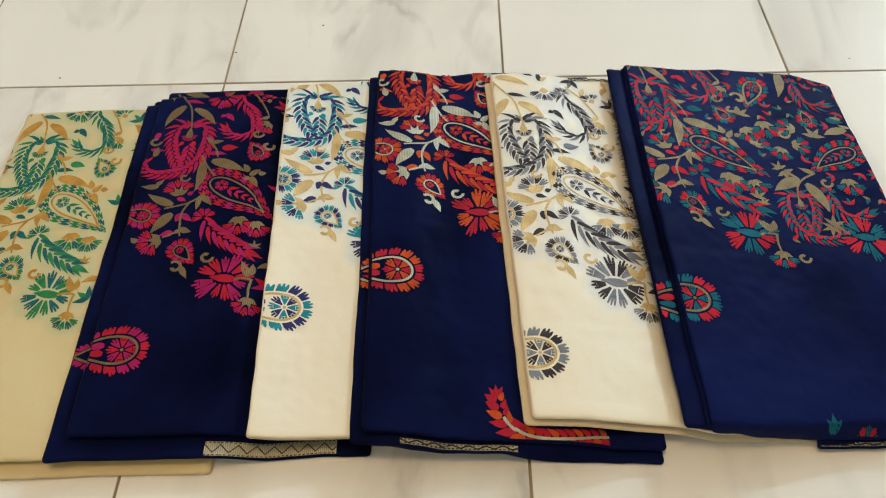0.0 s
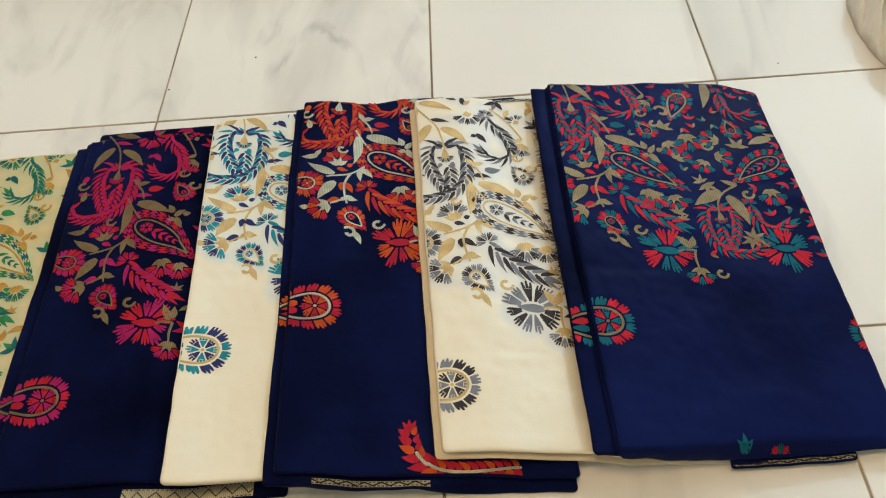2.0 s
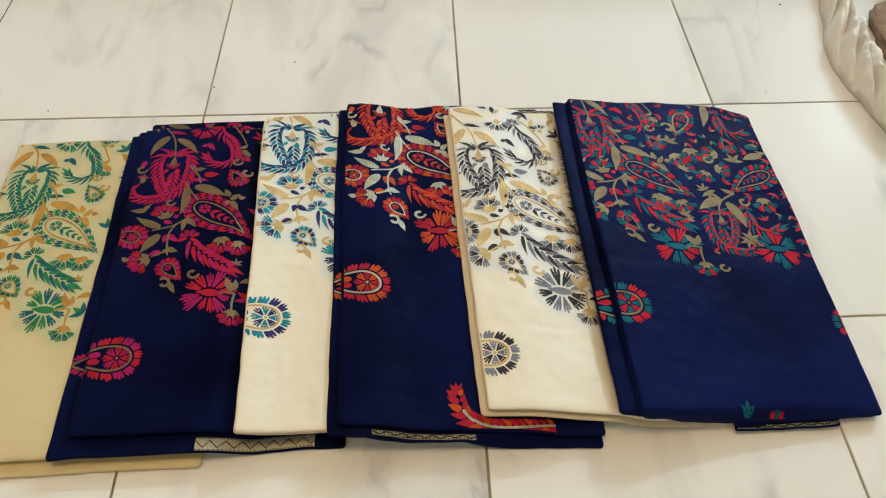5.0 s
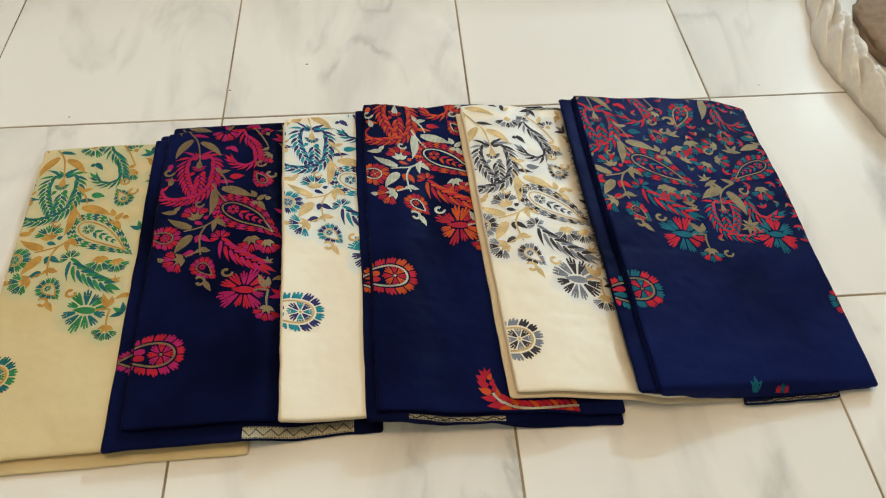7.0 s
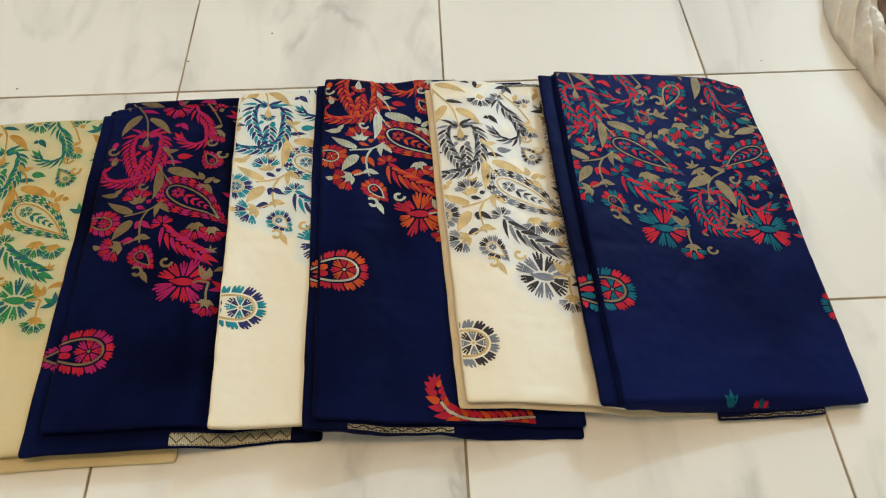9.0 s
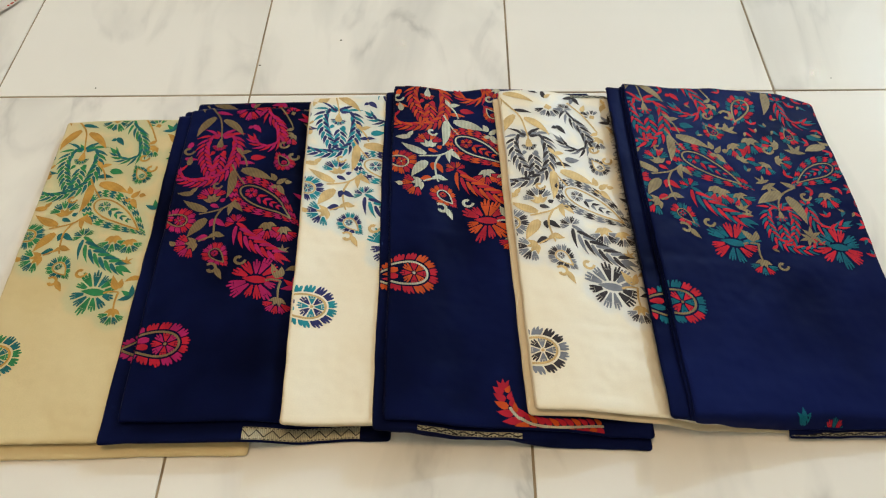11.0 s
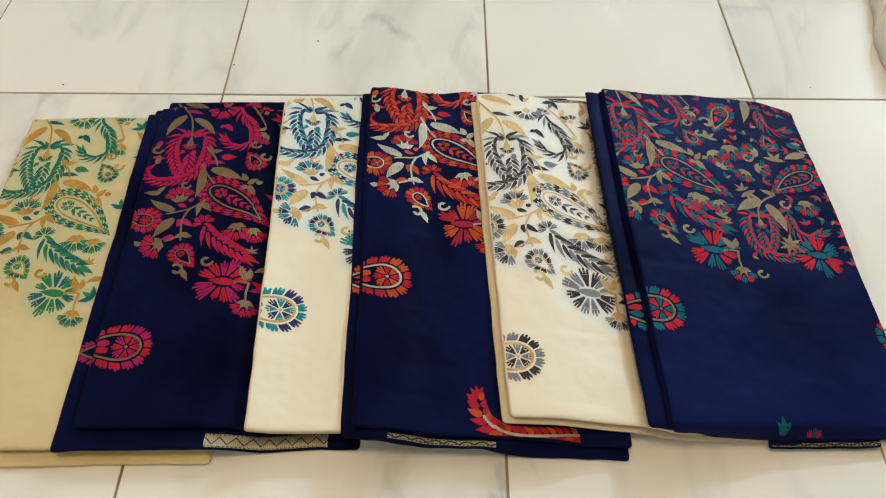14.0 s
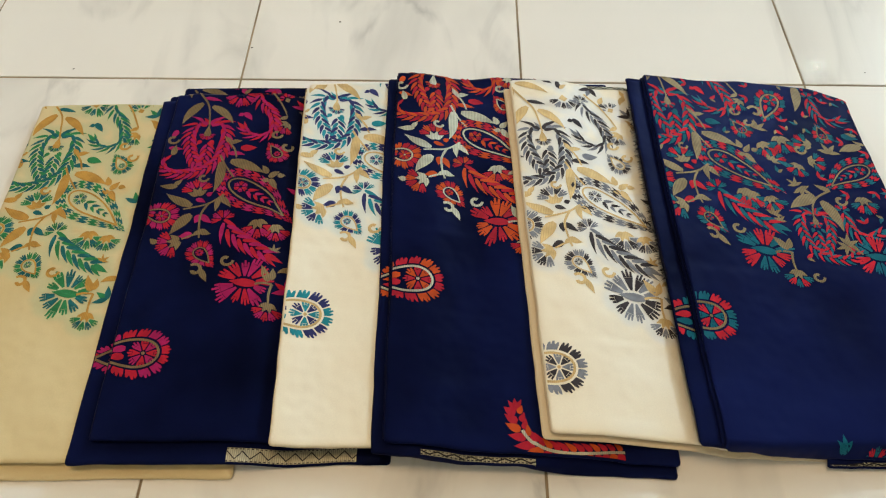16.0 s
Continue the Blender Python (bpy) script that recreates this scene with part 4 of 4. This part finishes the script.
def newspaper_parcel():
    ob = root("newspaper_parcel", (-1.14, 0.145, 0), "parcel wrapped in printed newspaper with red scrawl", "parcel")
    lean = Matrix(((1, 0, 0.22, 0), (0, 1, 0.38, 0), (0, 0, 1, 0), (0, 0, 0, 1)))
    body = part("wrapping", grid_box(0.26, 0.28, 0.125, (0, 0, 0.0655), 3, 0.008, 0.0035, 14.0, 2.0), NEWSPRINT, ob)
    x, y = 0.1345, -0.1445

    def sheet(name, pts, way, mat, label=""):
        bm = bmesh.new()
        a = [bm.verts.new(p) for p in pts]
        b = [bm.verts.new(Vector(p) + Vector(way) * 0.0022) for p in pts]
        bm.faces.new(a[::-1])
        bm.faces.new(b)
        for k in range(len(pts)):
            bm.faces.new((a[k], a[(k + 1) % len(pts)], b[(k + 1) % len(pts)], b[k]))
        bmesh.ops.recalc_face_normals(bm, faces=bm.faces)
        part(name, bm, mat, ob, label)

    # folded flaps on the two faces
    sheet("flap", [(x, -0.05, 0.118), (x, 0.135, 0.118), (x, 0.135, 0.075), (x, 0.06, 0.060), (x, -0.02, 0.082)], (1, 0, 0), NEWS_PALE)
    sheet("flap", [(x, 0.02, 0.012), (x, 0.135, 0.012), (x, 0.135, 0.07), (x, 0.075, 0.05)], (1, 0, 0), NEWS_PALE)
    sheet("flap", [(-0.126, y, 0.012), (0.085, y, 0.012), (0.035, y, 0.082), (-0.126, y, 0.090)], (0, -1, 0), NEWS_PINK)
    sheet("flap", [(-0.05, y, 0.118), (0.128, y, 0.118), (0.10, y, 0.085), (-0.02, y, 0.095)], (0, -1, 0), NEWS_PALE)

    def print_block(places, along_axis):
        bm = bmesh.new()
        for px, py, pz, ln in places:
            g = bmesh.ops.create_cube(bm, size=1.0)["verts"]
            size = {"x": (ln, 0.0008, 0.0013), "y": (0.0008, ln, 0.0013), "top": (ln, 0.0013, 0.0008)}[along_axis]
            bmesh.ops.scale(bm, vec=size, verts=g)
            bmesh.ops.translate(bm, vec=(px, py, pz), verts=g)
        tagged(part("print_block", bm, INK, ob, "fine grey print"), kind="stuff")

    for c in range(4):
        print_block([(0.105 - 0.045 * c, y - 0.0027, 0.018 + 0.0034 * k, random.uniform(0.026, 0.036)) for k in range(28) if not (c > 1 and k < 14)], "x")
    for c in range(5):
        print_block([(x + 0.0027, -0.112 + 0.052 * c, 0.018 + 0.0036 * k, random.uniform(0.026, 0.038)) for k in range(27) if not (c in (1, 2) and 8 < k < 19)], "y")
    for c in range(4):
        print_block([(-0.09 + 0.06 * c, -0.12 + 0.005 * k, 0.1315, random.uniform(0.035, 0.05)) for k in range(48)], "top")
    # marker strokes
    bm = bmesh.new()
    for p, q, ln, tilt in ((-0.045, 0.07, 0.032, 12), (-0.030, 0.068, 0.03, 10), (-0.022, 0.082, 0.014, 60), (-0.012, 0.062, 0.016, -60), (0.002, 0.07, 0.024, 15), (0.012, 0.084, 0.02, 80), (0.02, 0.07, 0.03, 8)):
        p, q = p - 0.045, q - 0.022
        g = bmesh.ops.create_cube(bm, size=1.0)["verts"]
        bmesh.ops.scale(bm, vec=(0.0008, 0.0034, ln * 1.2), verts=g)
        bmesh.ops.rotate(bm, cent=(0, 0, 0), matrix=Matrix.Rotation(radians(tilt), 3, "X"), verts=g)
        bmesh.ops.translate(bm, vec=(x + 0.0036, p, q), verts=g)
    part("marker_scrawl", bm, INK_RED, ob, "red marker strokes")
    block = part("photo_block", box(0.001, 0.012, 0.035, (x + 0.0028, 0.095, 0.09)), INK_BLUE, ob, "dark blue printed block")
    for piece in ob.children:
        piece.data.transform(lean)


newspaper_parcel()


def tape_strand(pts, parent, prints):
    line = smooth_line(pts, 30)
    verts, faces = [], []
    for k, (px, py) in enumerate(line):
        (xa, ya), (xb, yb) = line[max(k - 1, 0)], line[min(k + 1, len(line) - 1)]
        a = math.atan2(yb - ya, xb - xa) + math.pi / 2
        tw = 0.8 * noise.noise((k * 0.036, px * 3, 0.5))
        for s in (-1, -0.5, 0, 0.5, 1):
            w = 0.0049 * s
            verts.append((px + math.cos(a) * w * math.cos(tw), py + math.sin(a) * w * math.cos(tw), 0.0045 + w * math.sin(tw) + 0.001 * abs(noise.noise((k * 0.08, 0, 1)))))
    for k in range(len(line) - 1):
        for s in range(4):
            q = 5 * k + s
            faces.append((q, q + 5, q + 6, q + 1))
    ob = mesh_object("strand", verts, faces, [TAPE], parent)
    mod = ob.modifiers.new("thick", "SOLIDIFY")
    mod.thickness = 0.0005
    vs, fs = [], []
    letters = (1, 2, 3, 5, 7, 8, 10, 12, 13)
    for k in range(len(line) - 1):
        if k % 26 in letters[:prints]:
            first = len(vs)
            f = 0.62 if k % 3 else 0.35
            for q, t in ((k, -f), (k + 1, -f), (k + 1, f), (k, f)):
                lo, hi = Vector(verts[5 * q]), Vector(verts[5 * q + 4])
                p = lo + (hi - lo) * (t + 1) / 2
                vs.append((p.x, p.y, p.z + 0.0005))
            fs.append(tuple(range(first, first + 4)))
    tagged(mesh_object("red_print", vs, fs, [INK_RED], ob, "red printed bars", None, False), kind="stuff")


def packing_tape():
    ob = root("packing_tape", (0, 0, 0), "loose white plastic packing tape with red print", "tape")
    tape_strand([(-0.84, 0.245), (-0.89, 0.165), (-0.935, 0.09), (-0.985, 0.012), (-1.04, -0.055), (-1.10, -0.12), (-1.2, -0.2)], ob, 7)
    tape_strand([(-1.02, -0.012), (-0.975, -0.008), (-0.925, -0.018), (-0.892, -0.040), (-0.905, -0.072), (-0.955, -0.102), (-1.03, -0.140), (-1.15, -0.19)], ob, 9)


packing_tape()


def draped_cloth():
    """A rope-like run of crumpled white cloth lying on the floor."""
    ob = root("white_cloth", (0, 0, 0), "crumpled white cotton cloth lying in folds", "cloth")
    line = smooth_line([(0.77, 0.60), (0.722, 0.42), (0.680, 0.25), (0.656, 0.12), (0.652, 0.02), (0.668, -0.08), (0.710, -0.165), (0.79, -0.240), (0.92, -0.300)], 26)
    verts, faces, m = [], [], 49
    for k, (px, py) in enumerate(line):
        (xa, ya), (xb, yb) = line[max(k - 1, 0)], line[min(k + 1, len(line) - 1)]
        a = math.atan2(yb - ya, xb - xa) + math.pi / 2
        t = k / (len(line) - 1)
        half = 0.024 + 0.006 * math.sin(t * 17 + 1.0) + 0.02 * max(0, t - 0.55)
        for i in range(m):
            s = -1 + 2 * i / (m - 1)
            warp = s * 4.6 + t * 40 + 1.5 * noise.noise((t * 7, s * 1.5, 2))
            ridge = abs(math.sin(warp)) ** 0.8
            z = 0.058 * max(0, 1 - s ** 4) ** 0.6 * (0.30 + 0.70 * ridge) + 0.010 * noise.noise((t * 26, s * 5, 5)) * (1 - s * s) + 0.001
            off = half * s * (1 + 0.25 * noise.noise((t * 18, 1, s)))
            verts.append((px + math.cos(a) * off, py + math.sin(a) * off, max(z, 0.001)))
    for k in range(len(line) - 1):
        for i in range(m - 1):
            q = k * m + i
            faces.append((q, q + m, q + m + 1, q + 1))
    cloth = mesh_object("folds", verts, faces, [WHITE_CLOTH], ob)
    mod = cloth.modifiers.new("thick", "SOLIDIFY")
    mod.thickness = 0.0015


draped_cloth()


def tuft(name, a, b, r0, r1, mat, label, category):
    """A tapering, pleated end of cloth from a to b."""
    a, b = Vector(a), Vector(b)
    ax = (b - a).normalized()
    side = ax.cross(Vector((0, 0, 1))).normalized()
    up = side.cross(ax)
    verts, faces, n, m = [], [], 18, 22
    for k in range(n):
        t = k / (n - 1)
        c, r = a + (b - a) * t, r0 + (r1 - r0) * t ** 0.8
        for i in range(m):
            g = 2 * math.pi * i / m
            rr = r * (1 + 0.28 * math.sin(5 * g + 2 * t) + 0.1 * noise.noise((t * 8, i, 3)))
            p = c + side * rr * math.cos(g) + up * rr * 0.7 * math.sin(g)
            verts.append((p.x, p.y, max(p.z, 0.001)))
    for k in range(n - 1):
        for i in range(m):
            faces.append((k * m + i, k * m + (i + 1) % m, (k + 1) * m + (i + 1) % m, (k + 1) * m + i))
    faces += [tuple(range(m))[::-1], tuple(range((n - 1) * m, n * m))]
    return tagged(mesh_object(name, verts, faces, [mat]), label, category)


tuft("cloth_end", (0.575, 0.302, 0.006), (0.74, 0.40, 0.045), 0.004, 0.034, GREY_CLOTH, "gathered grey cotton cloth end on the floor", "cloth")


def wrapped_garment():
    ob = root("wrapped_garment", (0.525, 0.45, 0), "pink garment in clear plastic with a gold strip", "packet")
    part("garment", grid_box(0.24, 0.15, 0.035, (0, 0.0, 0.020), 9, 0.012, 0.010, 34.0, 4.0), PINK, ob, "folded pink silk")
    film = part("plastic_film", grid_box(0.27, 0.19, 0.046, (0, -0.005, 0.026), 9, 0.014, 0.011, 42.0, 8.0), FILM, ob, "clear crinkled plastic")
    film.visible_shadow = False
    verts, faces, m, n = [], [], 13, 16
    for k in range(n):
        y = 0.035 - 0.165 * k / (n - 1)
        for i in range(m):
            w = -1 + 2 * i / (m - 1)
            ridge = 0.0035 * abs(math.sin(w * 5.0)) + 0.0015 * noise.noise((w * 3, y * 60, 2))
            lift = 0.046 * max(0, min(1, (y + 0.100) / 0.035))
            verts.append((-0.066 + 0.016 * w, y, 0.004 + lift + ridge + 0.003 * (1 - w * w)))
    for k in range(n - 1):
        for i in range(m - 1):
            q = k * m + i
            faces.append((q, q + m, q + m + 1, q + 1))
    band = mesh_object("gold_strip", verts, faces, [GOLD_FOIL], ob, "glossy ridged gold foil strip")
    band.modifiers.new("thick", "SOLIDIFY").thickness = 0.002


wrapped_garment()


def sack(place, sx, sy, sz, mat, label, seed, category="bag"):
    bm = bmesh.new()
    bmesh.ops.create_icosphere(bm, subdivisions=4, radius=1.0)
    for v in bm.verts:
        c = v.co
        k = 1 + 0.22 * noise.noise(c * 1.7 + Vector((seed, 0, 0))) + 0.10 * noise.noise(c * 5 + Vector((0, seed, 0)))
        v.co = Vector((c.x * k * sx, c.y * k * sy, max(c.z * k, -0.45) * sz))
    low = min(v.co.z for v in bm.verts)
    bmesh.ops.translate(bm, vec=(0, 0, -low), verts=bm.verts)
    ob = part("cloth_bag", bm, mat)
    for f in ob.data.polygons:
        f.use_smooth = True
    ob.location = place
    return tagged(ob, label, category)


sack((0.865, 0.34, 0), 0.075, 0.12, 0.065, BAG, "dark green soft bag slumped on the floor", 3.0)
sack((0.800, 0.12, 0), 0.085, 0.15, 0.022, BROWN_BAG, "flat brown sacking bag beside white cloth", 6.0)


def dirt_specks():
    bm = bmesh.new()
    for x, y, r in ((-0.270, 0.127, 1.6), (-0.645, 0.018, 1.3), (-0.395, 0.067, 1.4), (0.493, 0.026, 1.0), (-0.539, 0.372, 2.4), (-0.513, 0.366, 2.2), (-0.506, 0.425, 2.4),
                    (-0.214, 0.384, 2.2), (-0.202, 0.363, 2.6), (-0.210, 0.348, 2.0), (-0.188, 0.351, 2.8), (-0.153, 0.352, 1.5), (-0.293, 0.404, 2.2), (0.593, 0.265, 1.8)):
        g = bmesh.ops.create_icosphere(bm, subdivisions=1, radius=r * 0.001)["verts"]
        for v in g:
            v.co = Vector((v.co.x * random.uniform(0.8, 1.6), v.co.y * random.uniform(0.7, 1.2), v.co.z * 0.5))
        bmesh.ops.translate(bm, vec=(x, y, r * 0.0004), verts=g)
    tagged(part("dirt_specks", bm, DIRT), "small black specks of dirt on floor", "dirt", kind="stuff")


dirt_specks()
tuft("tassel", (0.314, -0.5455, 0.003), (0.292, -0.533, 0.004), 0.003, 0.008, BLACK_THREAD, "small dark netted cloth corner under sari", "cloth")
